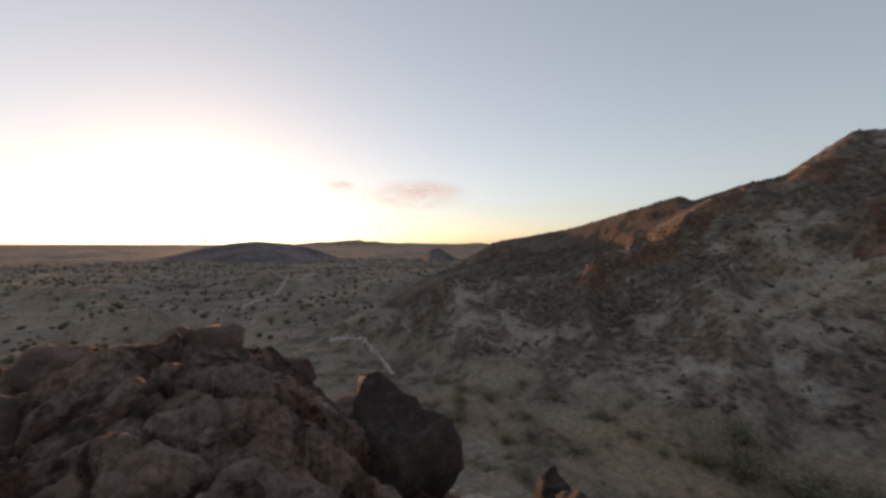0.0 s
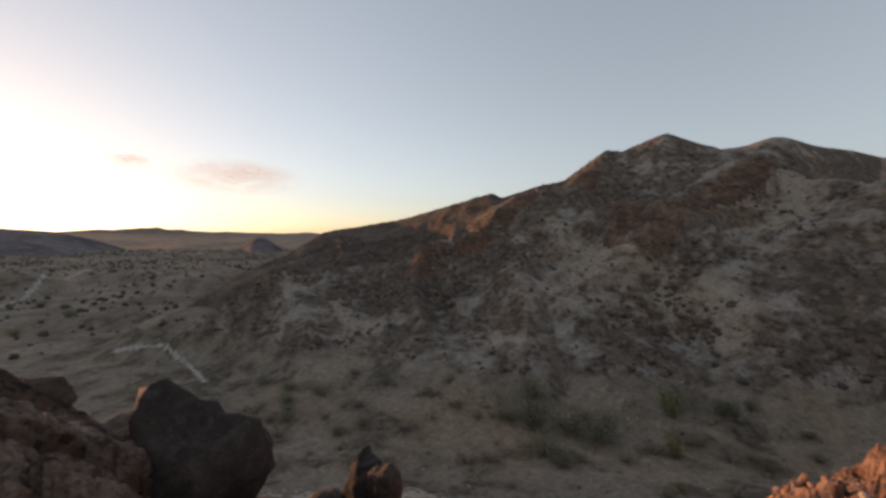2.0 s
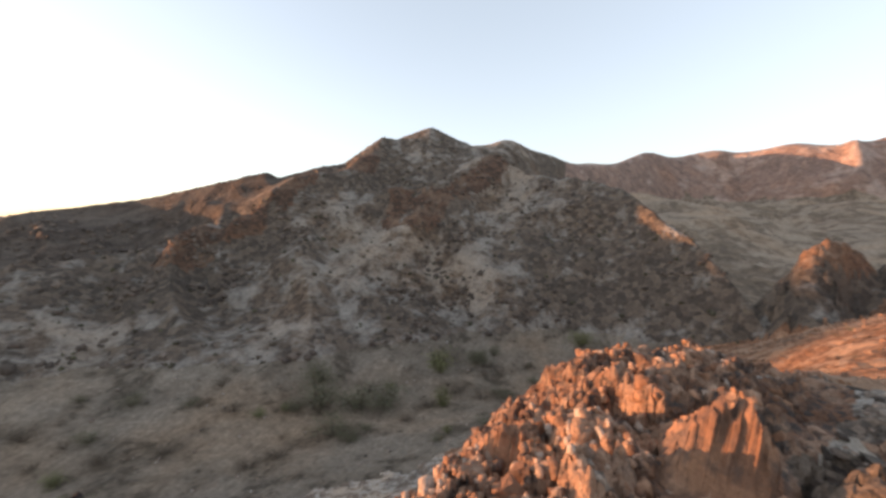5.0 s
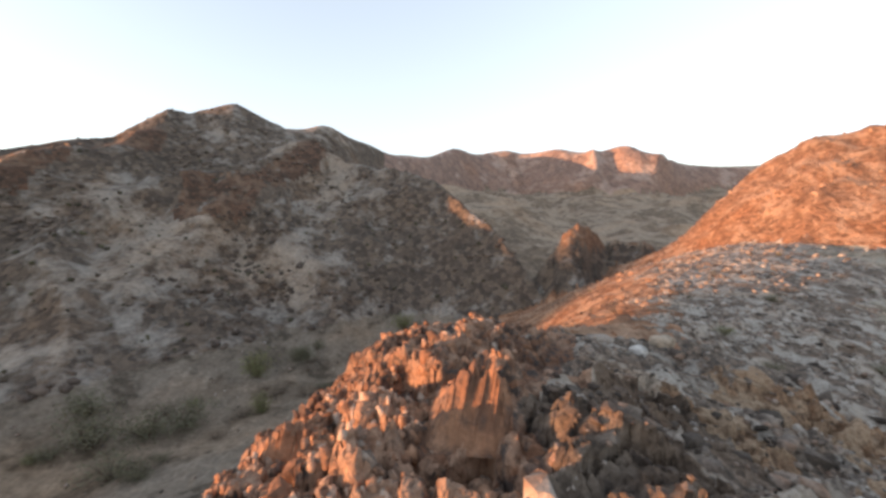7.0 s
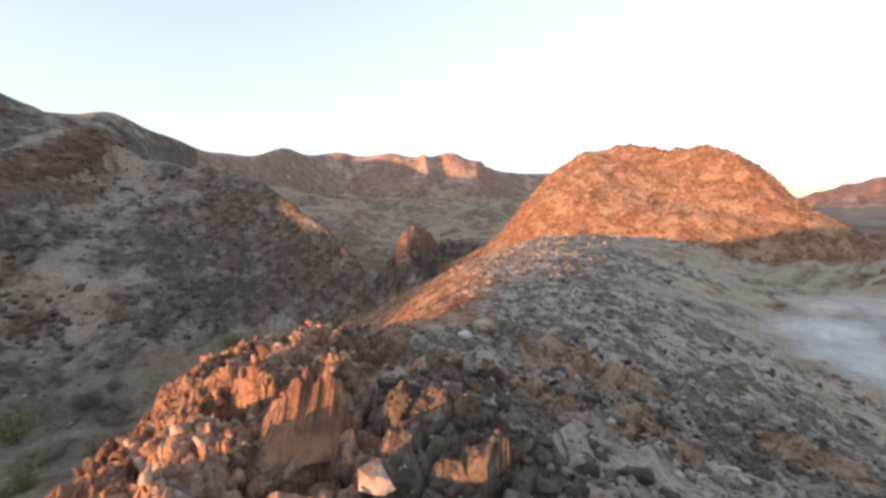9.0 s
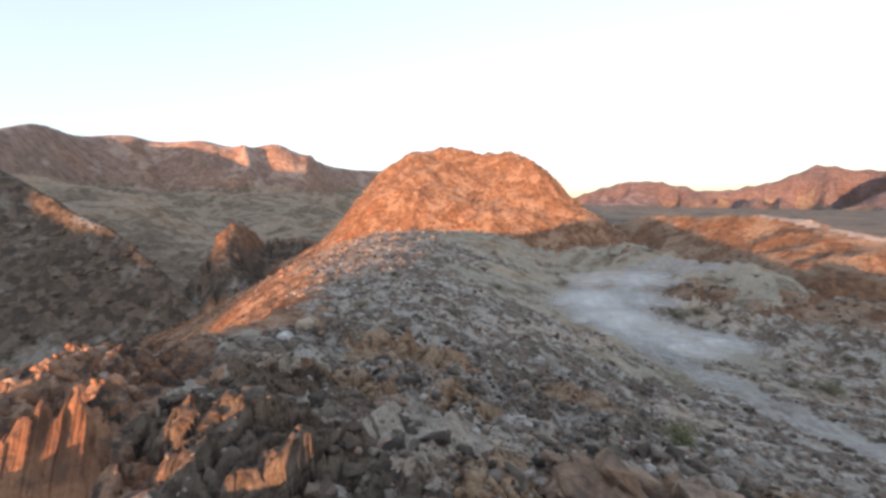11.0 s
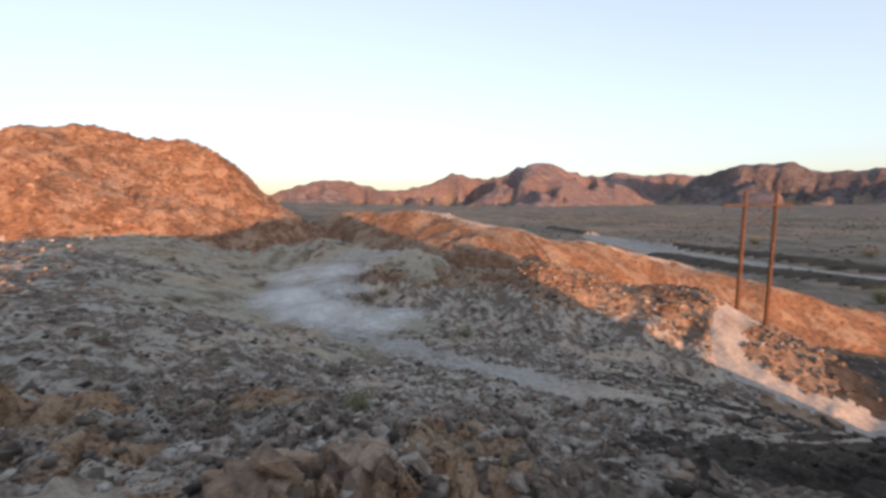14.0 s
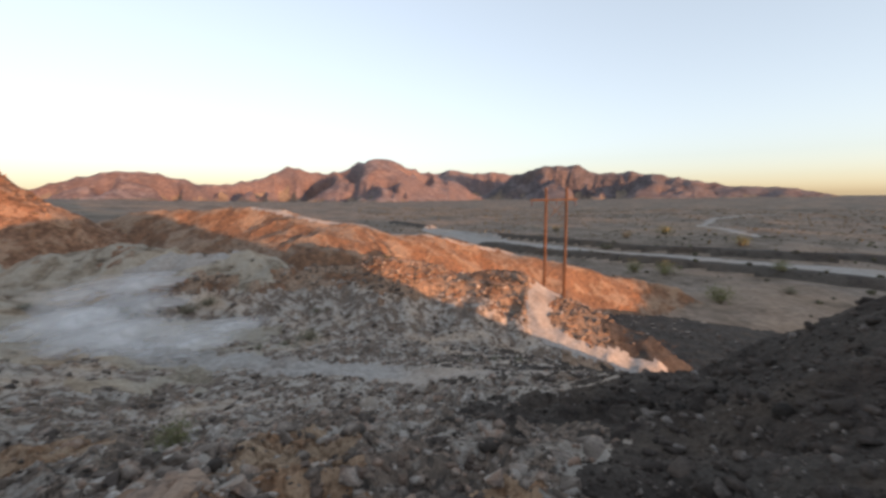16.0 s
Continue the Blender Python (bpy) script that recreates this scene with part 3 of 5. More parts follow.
    sandy = np.clip((r - 43) / 5, -2, 1) + np.clip((az + 180) / 8, -2, 1) + 0.9 * patchy
    kinds = np.where((kinds == RIDGE1) & (sandy > 1.0), APRON, kinds)
    # The ridge's shaded tail is darkened the same way.
    kinds = np.where((kinds == RIDGE1) & (az + 3 * patchy < -217), SHADEHILL, kinds)
    # Below its brow the ridge goes stony grey, standing for its shaded face.
    brow = along(az, [(a, d * math.tan(radians(e))) for a, e, d in CREST_I], 2.0)
    kinds = np.where((kinds == RIDGE1) & (r < 47) & (z < brow - 2.0 + 0.7 * patchy) & (az > -214), HILLSIDE, kinds)
    for crest, hs in ((CREST_C, 0.16), (CREST_D, 0.35)):
        put(ridge(az, r, crest, hs, 0.3, 12, blur=0.5), OUTHILL, 2, far_flutes * 0.04)
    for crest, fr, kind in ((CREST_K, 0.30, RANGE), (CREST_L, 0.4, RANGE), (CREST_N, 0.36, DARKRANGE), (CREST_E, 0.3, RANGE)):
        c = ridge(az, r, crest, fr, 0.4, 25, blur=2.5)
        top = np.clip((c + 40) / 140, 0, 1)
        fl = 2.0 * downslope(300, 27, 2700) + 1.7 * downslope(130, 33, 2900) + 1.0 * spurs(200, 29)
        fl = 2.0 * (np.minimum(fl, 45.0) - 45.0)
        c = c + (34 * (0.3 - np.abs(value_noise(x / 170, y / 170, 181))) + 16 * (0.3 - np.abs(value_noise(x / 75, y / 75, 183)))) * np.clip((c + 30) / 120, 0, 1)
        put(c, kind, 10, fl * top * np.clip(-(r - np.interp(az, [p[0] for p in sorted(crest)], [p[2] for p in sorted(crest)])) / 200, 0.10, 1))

    # the dry wash, tracks and embankments
    d = line_distance(x, y, plan(WASH_LINE)) + 5 * value_noise(x / 9, y / 9, 93) + 2 * value_noise(x / 3, y / 3, 94)
    kinds = np.where((d < 24) & (z < -24.5), WASH, kinds)
    # The sand strip is no track; it only borrows the track's kind.
    d = line_distance(x, y, plan(SAND_STRIP)) + 3 * value_noise(x / 14, y / 14, 96)
    kinds = np.where((d < 12) & (kinds == GROUND), TRACK, kinds)
    for pts, h in BANK_LINES:
        d = line_distance(x, y, plan(pts))
        open_ground = kinds == GROUND
        z = z + np.where(open_ground, h * np.clip(1.6 - d / 5.5, 0, 1), 0)
        kinds = np.where(open_ground & (d < 9), BANK, kinds)
    for pts, w in TRACK_LINES:
        d = line_distance(x, y, plan(pts))
        kinds = np.where((d < w * (1 + 0.3 * value_noise(x / 3.1, y / 3.1, 91) + 0.25 * value_noise(x / 0.8, y / 0.8, 92) + 0.15 * value_noise(x / 0.35, y / 0.35, 95))) & (kinds != DARKRANGE), TRACK, kinds)
    return z + EYE, kinds


def steps(*runs):
    out = []
    for lo, hi, q in runs:
        n = max(2, int(math.log(hi / lo) / q))
        out += list(lo * (hi / lo) ** (np.arange(n) / n))
    return np.array(out + [runs[-1][1]])


RADII = steps((0.02, 0.5, 0.35), (0.5, 2, 0.035), (2, 14, 0.009), (14, 60, 0.012), (60, 260, 0.011), (260, 900, 0.017), (900, 2000, 0.022), (2000, 4400, 0.013), (4400, 4900, 0.03))
AZIMUTHS = np.concatenate([np.arange(54, -254, -0.27), np.arange(-254, -306, -1.5)])


def build_land():
    """One sheet of ground out to the horizon, laid out in rings round the hilltop and cut where the kind of ground changes."""
    a, r = np.meshgrid(np.radians(AZIMUTHS), RADII)
    x, y = -np.sin(a) * r, np.cos(a) * r
    z, kinds = land(x, y)
    nr, na = x.shape
    co = np.stack([x, y, z], -1).reshape(-1, 3)
    i = np.arange(nr - 1)[:, None] * na + np.arange(na)[None, :]
    nxt = np.arange(nr - 1)[:, None] * na + (np.arange(na)[None, :] + 1) % na
    quads = np.stack([i, i + na, nxt + na, nxt], -1).reshape(-1, 4)
    kq = kinds[:-1].reshape(-1)
    table = (
        (GROUND, "ground", M_PLAIN, "tan desert plain with sparse scrub reaching the horizon"),
        (HILLSIDE, "hillside", M_HILL, "grey-brown stony hillside strewn with broken rock"),
        (BACKMOUNT, "mountain_flank", M_BACKMOUNT, "brown flank of the mountain facing the plain, darkened for its shadow"),
        (REDCRAG, "mountain_crag", M_REDCRAG, "rusty red-brown rock ribs breaking through the mountainside"),
        (LEFTROCK, "rock_outcrop", M_LEFTROCK, "weathered red-brown bedrock outcrop with pale crusts on the hilltop"),
        (MOUNTAIN, "mountain", M_MOUNT, "brown rocky mountain with pale gravel slopes above the wash"),
        (BACKRANGE, "mountain_ridge", M_HAZEREDRANGE, "reddish desert mountain ridge behind the canyon, paled for haze"),
        (KNOLL, "rocky_knoll", M_KNOLL, "rust-orange flat-topped rocky knoll lit by low sun"),
        (RIDGE1, "earth_ridge", M_RIDGE, "low brown ridge crossed by a dirt track"),
        (RIDGE2, "earth_ridge", M_RIDGE, "long orange-brown ridge with a footpath along its crest"),
        (BUTTE, "butte", M_RIDGE, "small rust-coloured rocky butte in the canyon"),
        (OUTHILL, "low_hill", M_DARKRANGE, "low dark hill standing on the far plain"),
        (RANGE, "mountain_range", M_HAZERANGE, "distant reddish desert mountain range on the horizon, tinted purple for haze"),
        (SPUR, "rocky_spur", M_SPUR, "rust-orange rocky spur falling steeply to the wash"),
        (BEDROCK, "bare_rock", M_BEDROCK, "brown bare rock breaking through the stony hillside"),
        (DARKROCK, "bare_rock", M_DARKROCK, "dark laminated bare rock breaking through the stony hillside"),
        (FOOTHILL, "foothill", M_FOOT, "olive-grey gravel foothill rolling through the canyon"),
        (APRON, "dusty_slope", M_APRON, "pale dusty tan slope below the knoll"),
        (SHADEHILL, "hill_shoulder", M_SHADEHILL, "stony shoulder of the hill, darkened for its shade"),
        (DARKRANGE, "mountain_range", M_DARKRANGE, "distant grey-brown desert mountain range on the plain, darkened for shade"),
        (TRACK, "dirt_track", M_TRACK, "pale dusty vehicle track and sand strip"),
        (WASH, "wash", M_WASH, "pale sandy floor of a dry wash"),
        (BANK, "embankment", M_BANK, "long dark gravel embankment across the plain"),
    )
    for kind, name, mat, label in table:
        q = quads[kq == kind]
        if not len(q):
            continue
        used, inv = np.unique(q.ravel(), return_inverse=True)
        me = bpy.data.meshes.new(name)
        me.vertices.add(len(used))
        me.vertices.foreach_set("co", co[used].ravel())
        me.loops.add(len(inv))
        me.loops.foreach_set("vertex_index", inv.astype(np.int32))
        me.polygons.add(len(q))
        me.polygons.foreach_set("loop_start", np.arange(0, len(inv), 4, dtype=np.int32))
        me.polygons.foreach_set("use_smooth", np.full(len(q), kind not in (SPUR, BEDROCK, DARKROCK)))
        me.update(calc_edges=True)
        me.materials.append(mat)
        tagged(new(name, me), label, name.replace("_", " "), kind="structure")


build_land()


def height(x, y):
    return float(land(np.array([x]), np.array([y]))[0][0])


# ---- builders ----
def mesh_object(name, verts, faces, mats, parent=None, smooth_faces=False):
    me = bpy.data.meshes.new(name)
    me.from_pydata([tuple(v) for v in verts], [], [tuple(f) for f in faces])
    me.update()
    if smooth_faces:
        me.polygons.foreach_set("use_smooth", np.ones(len(me.polygons), bool))
    for m in mats if isinstance(mats, (list, tuple)) else [mats]:
        me.materials.append(m)
    ob = new(name, me)
    if parent:
        ob.parent = parent
    return ob


def part(name, bm, mat, parent, label="", smooth_faces=False):
    me = bpy.data.meshes.new(name)
    bm.to_mesh(me)
    bm.free()
    if smooth_faces:
        me.polygons.foreach_set("use_smooth", np.ones(len(me.polygons), bool))
    me.materials.append(mat)
    ob = new(name, me)
    ob.parent = parent
    return tagged(ob, label) if label else ob


def stone_material(name, stops, joined, fine=0.03, rough=0.92, patchy=1.4):
    """Broken rock: each stone its own tone, with grain, lichen-dark patches and a rough skin."""
    m, n, l, b = material(name)
    if joined:
        g = n.new("ShaderNodeNewGeometry")
        rnd = g.outputs["Random Per Island"]
        pos = g.outputs["Position"]
    else:
        rnd = n.new("ShaderNodeObjectInfo").outputs["Random"]
        pos = n.new("ShaderNodeNewGeometry").outputs["Position"]
    drift = noise_node(n, l, pos, patchy, 3, 0.5)
    drift = ramp(n, l, drift, [(0.3, (0, 0, 0)), (0.7, (1, 1, 1))])
    rnd = math_node(n, l, "MULTIPLY_ADD", drift, 0.5, math_node(n, l, "MULTIPLY", rnd, 0.5))
    rnd = math_node(n, l, "MULTIPLY_ADD", rnd, 1.6, -0.3)
    tone = ramp(n, l, rnd, stops)
    patch = noise_node(n, l, pos, 0.18 / fine, 5, 0.65, 0.5)
    grain = noise_node(n, l, pos, 1.0 / fine, 4, 0.7)
    tone = mixed(n, l, ramp(n, l, patch, [(0.48, (0, 0, 0)), (0.64, (0.75, 0.75, 0.75))]), tone, (0.10, 0.08, 0.07))
    tone = mixed(n, l, 1.0, tone, ramp(n, l, grain, [(0.25, (0.65, 0.65, 0.65)), (0.75, (1.25, 1.22, 1.2))]), "MULTIPLY")
    l.new(tone, b.inputs["Base Color"])
    b.inputs["Roughness"].default_value = rough
    b.inputs["Specular IOR Level"].default_value = 0.2
    bp = n.new("ShaderNodeBump")
    bp.inputs["Strength"].default_value = 0.7
    bp.inputs["Distance"].default_value = fine * 0.8
    l.new(math_node(n, l, "MULTIPLY_ADD", patch, 2.0, grain), bp.inputs["Height"])
    l.new(bp.outputs[0], b.inputs["Normal"])
    return m


GREY_STONES = [(0.0, (0.06, 0.05, 0.042)), (0.27, (0.17, 0.138, 0.113)), (0.48, (0.33, 0.277, 0.233)), (0.63, (0.31, 0.205, 0.147)), (0.8, (0.42, 0.368, 0.317)), (1.0, (0.50, 0.455, 0.405))]
RUST_STONES = [(0.0, (0.085, 0.062, 0.052)), (0.25, (0.22, 0.115, 0.072)), (0.5, (0.37, 0.195, 0.115)), (0.75, (0.45, 0.265, 0.172)), (1.0, (0.50, 0.39, 0.31))]
DARK_STONES = [(0.0, (0.025, 0.02, 0.018)), (0.5, (0.05, 0.038, 0.032)), (1.0, (0.085, 0.063, 0.052))]
M_STONE = stone_material("grey_brown_stone", GREY_STONES, False)
M_RUBBLE = stone_material("grey_brown_rubble", GREY_STONES, True)
# Stones for the shoulder, darkened to match its painted shade.
M_SHADERUBBLE = stone_material("shaded_rubble", [(0.0, (0.03, 0.025, 0.021)), (0.5, (0.075, 0.06, 0.05)), (0.85, (0.135, 0.108, 0.09)), (1.0, (0.24, 0.21, 0.185))], True)
M_SLAB = stone_material("rust_slab", RUST_STONES, False, 0.04)
M_SLABS = stone_material("rust_slabs", RUST_STONES, True, 0.04)
M_BOULDER = stone_material("dark_boulder", DARK_STONES, False, 0.06)
M_CRAG = stone_material("crag_rock", [(0.0, (0.10, 0.078, 0.063)), (0.5, (0.175, 0.135, 0.108)), (1.0, (0.28, 0.22, 0.175))], True, 0.5, patchy=0.06)
M_KNOLLROCK = stone_material("knoll_rock", [(0.0, (0.20, 0.11, 0.07)), (0.5, (0.36, 0.215, 0.14)), (1.0, (0.50, 0.35, 0.25))], True, 0.3, patchy=0.25)


def hull(points):
    bm = bmesh.new()
    for p in points:
        bm.verts.new(p)
    res = bmesh.ops.convex_hull(bm, input=bm.verts)
    loose = [g for g in res["geom_interior"] if isinstance(g, bmesh.types.BMVert)] + [v for v in bm.verts if not v.link_faces]
    bmesh.ops.delete(bm, geom=list(set(loose)), context="VERTS")
    bm.verts.index_update()
    v = np.array([tuple(p.co) for p in bm.verts])
    f = np.array([[p.index for p in face.verts] for face in bm.faces])
    bm.free()
    return v, f


rng = np.random.default_rng(7)


def angular_stone(slab):
    """A broken stone of about unit size; slab gives jointed blocks with sharp edges and a slightly tapered top."""
    if slab:
        c = np.array([(a, b, d) for a in (-1, 1) for b in (-1, 1) for d in (-1, 1)], float)
        c += rng.normal(0, 0.2, c.shape)
        c[:, :2] *= (1 - 0.13 * (1 + c[:, 2:]) * rng.uniform(0.0, 1.2))
        c = np.concatenate([c, rng.uniform(-1, 1, (2, 3))])
        return hull(c * rng.uniform((0.26, 0.16, 0.26), (0.5, 0.34, 0.5)))
    n = int(rng.integers(10, 18))
    pts = rng.normal(size=(n, 3))
    pts /= np.linalg.norm(pts, axis=1)[:, None]
    pts = np.sign(pts) * np.abs(pts) ** 0.6 * rng.uniform(0.75, 1.0, (n, 1))
    return hull(pts * rng.uniform((0.42, 0.34, 0.2), (0.58, 0.46, 0.36)))


STONES = [angular_stone(False) for _ in range(20)]
SLABS = [angular_stone(True) for _ in range(20)]


def turn_matrices(yaw, tilt, lean):
    cy, sy, cx, sx, cr, sr = np.cos(yaw), np.sin(yaw), np.cos(tilt), np.sin(tilt), np.cos(lean), np.sin(lean)
    o, e = np.zeros_like(yaw), np.ones_like(yaw)
    rz = np.stack([np.stack([cy, -sy, o], -1), np.stack([sy, cy, o], -1), np.stack([o, o, e], -1)], -2)
    rx = np.stack([np.stack([e, o, o], -1), np.stack([o, cx, -sx], -1), np.stack([o, sx, cx], -1)], -2)
    ry = np.stack([np.stack([cr, o, sr], -1), np.stack([o, e, o], -1), np.stack([-sr, o, cr], -1)], -2)
    return rz @ rx @ ry


def joined_stones(name, shapes, pos, size, rot, mat, label, category, parent=None):
    """Many stones in one mesh, of kind stuff."""
    vs, fs, base = [], [], 0
    which = rng.integers(0, len(shapes), len(pos))
    for k, (v, f) in enumerate(shapes):
        idx = np.nonzero(which == k)[0]
        if not len(idx):
            continue
        w = np.einsum("nij,vj->nvi", rot[idx], v) * size[idx, None, None] + pos[idx, None, :]
        vs.append(w.reshape(-1, 3))
        fs.append((f[None] + base + (np.arange(len(idx)) * len(v))[:, None, None]).reshape(-1, 3))
        base += len(idx) * len(v)
    vs, fs = np.concatenate(vs), np.concatenate(fs)
    me = bpy.data.meshes.new(name)
    me.vertices.add(len(vs))
    me.vertices.foreach_set("co", vs.ravel())
    me.loops.add(fs.size)
    me.loops.foreach_set("vertex_index", fs.ravel().astype(np.int32))
    me.polygons.add(len(fs))
    me.polygons.foreach_set("loop_start", np.arange(0, fs.size, 3, dtype=np.int32))
    me.update(calc_edges=True)
    me.materials.append(mat)
    ob = new(name, me)
    if parent:
        ob.parent = parent
        return tagged(ob, kind="stuff")
    return tagged(ob, label, category, kind="stuff")


def single_stones(name, shapes, pos, size, rot, mat, label="", category="", group="", parent=None):
    """Stones as objects of their own on shared meshes."""
    meshes = []
    for v, f in shapes:
        me = bpy.data.meshes.new(name)
        me.from_pydata(v.tolist(), [], f.tolist())
        me.materials.append(mat)
        meshes.append(me)
    for i in range(len(pos)):
        ob = new(name, meshes[int(rng.integers(0, len(meshes)))])
        ob.matrix_world = Matrix.LocRotScale(Vector(pos[i]), Matrix(rot[i].tolist()).to_quaternion(), Vector((size[i],) * 3))
        if parent:
            ob.parent = parent
        else:
            tagged(ob, label, category, group)


def spread(n, az_lo, az_hi, r_lo, r_hi, power=1.0):
    """Places over a sector; power 1 gives even cover in log distance, 2 even cover over the ground."""
    az = np.radians(rng.uniform(az_lo, az_hi, n))
    u = rng.uniform(0, 1, n)
    r = r_lo * (r_hi / r_lo) ** u if power == 1.0 else np.sqrt(r_lo ** 2 + u * (r_hi ** 2 - r_lo ** 2))
    return -np.sin(az) * r, np.cos(az) * r


# ---- loose stones on the hillside ----
def stones_on_hill():
    x, y = spread(58000, -250, -90, 1.6, 85)
    z, kinds = land(x, y)
    r = np.hypot(x, y)
    clump = value_noise(x / 1.6, y / 1.6, 201) + 0.6 * value_noise(x / 0.6, y / 0.6, 202)
    keep = ((kinds == HILLSIDE) | (kinds == RIDGE1) | (kinds == SHADEHILL) | (((kinds == BEDROCK) | (kinds == DARKROCK)) & (rng.uniform(0, 1, len(x)) < 0.35))) & (clump > rng.uniform(-1.5, 0.5, len(x))) & (r > 1.5)
    on_dark = (kinds == SHADEHILL)[keep]
    x, y, z, r = x[keep], y[keep], z[keep], r[keep]
    n = len(x)
    size = 0.042 * (1 - rng.uniform(0, 0.988, n)) ** -0.6 * (0.5 + r * 0.08)
    size = np.clip(size, 0.03, 0.3 + 0.009 * r)
    rot = turn_matrices(rng.uniform(0, 6.28, n), rng.normal(0, 0.3, n), rng.normal(0, 0.3, n))
    pos = np.stack([x, y, z + size * 0.04], 1)
    big = np.argsort(-size / (r + 1.5) * np.where(on_dark, 0.0, 1.0))[:290]
    rest = np.setdiff1d(np.arange(n), big)
    single_stones("rock", STONES, pos[big], size[big], rot[big], M_STONE, "angular grey-brown rock lying on the stony hillside", "rock", "loose rocks on the hillside")
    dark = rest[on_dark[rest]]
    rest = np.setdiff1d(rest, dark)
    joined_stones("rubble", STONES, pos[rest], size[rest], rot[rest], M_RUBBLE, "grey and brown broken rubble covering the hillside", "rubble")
    joined_stones("rubble", STONES, pos[dark], size[dark] * 0.75, rot[dark], M_SHADERUBBLE, "rubble covering the hill shoulder, darkened for its shade", "rubble")


stones_on_hill()


def pale_stone(x, y, size, tone, yaw, label):
    """One rounded block of pale rock resting on the rubble."""
    bm = bmesh.new()
    bmesh.ops.create_icosphere(bm, subdivisions=3, radius=0.5)
    for v in bm.verts:
        p = Vector([math.copysign(abs(c * 2) ** 0.72 / 2, c) for c in v.co])
        v.co = p * (1 + 0.22 * noise.noise(p * 2.6 + Vector((yaw, 0, 0))) + 0.06 * noise.noise(p * 9))
    me = bpy.data.meshes.new("rock")
    bm.to_mesh(me)
    bm.free()
    me.polygons.foreach_set("use_smooth", np.ones(len(me.polygons), bool))
    me.materials.append(earth("pale_stone", tone, tuple(1.15 * c for c in tone), tuple(0.6 * c for c in tone), tuple(0.8 * c for c in tone), 0.3, 0.03, 0.3, 0.6, 0.02))
    ob = tagged(new("rock", me), label, "rock", "loose rocks on the hillside")
    ob.matrix_world = Matrix.LocRotScale(Vector((x, y, height(x, y) + 0.22 * size[2])), Euler((0.1, 0.05, yaw)), Vector(size))


pale_stone(7.3, -3.0, (0.26, 0.24, 0.22), (0.62, 0.58, 0.53), 0.7, "small white quartz block lying on the hillside rubble")
pale_stone(8.1, -3.75, (0.52, 0.36, 0.3), (0.44, 0.36, 0.28), 2.1, "rounded tan boulder lying on the hillside rubble")
pale_stone(7.6, -2.45, (0.5, 0.3, 0.24), (0.36, 0.30, 0.25), 1.2, "flat grey-tan boulder lying on the hillside rubble")


# ---- the splintered outcrop over the wash ----
def outcrop_sector(n, az_lo, az_hi, r_lo, r_hi):
    x, y = spread(n, az_lo, az_hi, r_lo, r_hi)
    z, kinds = land(x, y)
    return x, y, z


def splintered_outcrop():
    root = tagged(new("rock_outcrop"), "splintered rust-orange rock outcrop on the edge above the wash", "outcrop")
    x, y, z = outcrop_sector(3000, -110, -50, 2.4, 14)
    r = np.hypot(x, y)
    az = np.degrees(np.arctan2(-x, y))
    edge = np.interp(az, [-110, -104, -100, -92, -80, -60, -52], [2.9, 3.0, 3.2, 3.6, 4.5, 6.0, 7.0])
    lump = value_noise(x / 0.9, y / 0.9, 211)
    inner = np.interp(az, [-108, -103, -98, -95, -86, -75, -52], [9.0, 8.0, 5.5, 3.2, 2.5, 2.5, 2.5])
    keep = (z > EYE - edge) & (lump > -0.75) & (r > inner)
    x, y, z, r, lump = x[keep], y[keep], z[keep], r[keep], lump[keep]
    n = len(x)
    size = np.clip(np.exp(rng.normal(-2.4, 0.4, n)), 0.05, 0.2) * (0.62 + 0.08 * r) * (1 + 0.35 * lump)
    rot = turn_matrices(radians(20) + rng.normal(0, 0.3, n), rng.normal(-0.3, 0.25, n), rng.normal(0.25, 0.25, n))
    pos = np.stack([x, y, z - size * 0.06], 1)
    near = np.argsort(r)[:300]
    rest = np.setdiff1d(np.arange(n), near)
    single_stones("slab", SLABS, pos[near], size[near], rot[near], M_SLAB, parent=root)
    joined_stones("slab_rubble", SLABS, pos[rest], size[rest], rot[rest], M_SLABS, "", "", root)


splintered_outcrop()


def flag_cluster(n, az, rr, lo, hi, stops, name, label, shapes, lean, grain=-35.0):
    """Bedrock breaking through the rubble as close-set blocks or tilted plates."""
    root = tagged(new("bedrock"), label, "bedrock")
    x, y = spread(n, az[0], az[1], rr[0], rr[1])
    z, kinds = land(x, y)
    lump = value_noise(x / 0.8, y / 0.8, 221)
    keep = lump > -0.35
    x, y, z, lump = x[keep], y[keep], z[keep], lump[keep]
    m = len(x)
    size = lo * (hi / lo) ** rng.uniform(0, 1, m) * (1 + 0.4 * lump)
    rot = turn_matrices(radians(grain) + rng.normal(0, 0.3, m), rng.normal(0.2, 0.2, m), rng.normal(lean, 0.2, m))
    single_stones("block", shapes, np.stack([x, y, z + size * (0.02 + 0.12 * lump)], 1), size, rot, stone_material(name, stops, False, 0.05), parent=root)


flag_cluster(190, (-168, -146), (2.2, 4.4), 0.14, 0.42, [(0.0, (0.12, 0.08, 0.058)), (0.5, (0.27, 0.175, 0.12)), (1.0, (0.38, 0.275, 0.205))], "brown_flag", "brown jointed bedrock breaking through the hillside rubble", STONES, -0.2)
flag_cluster(170, (-122, -101), (2.3, 5.4), 0.06, 0.17, [(0.0, (0.05, 0.038, 0.031)), (0.6, (0.125, 0.092, 0.072)), (1.0, (0.22, 0.165, 0.128))], "dark_flag", "dark laminated bedrock breaking through the hillside rubble", STONES, 0.3, -60.0)
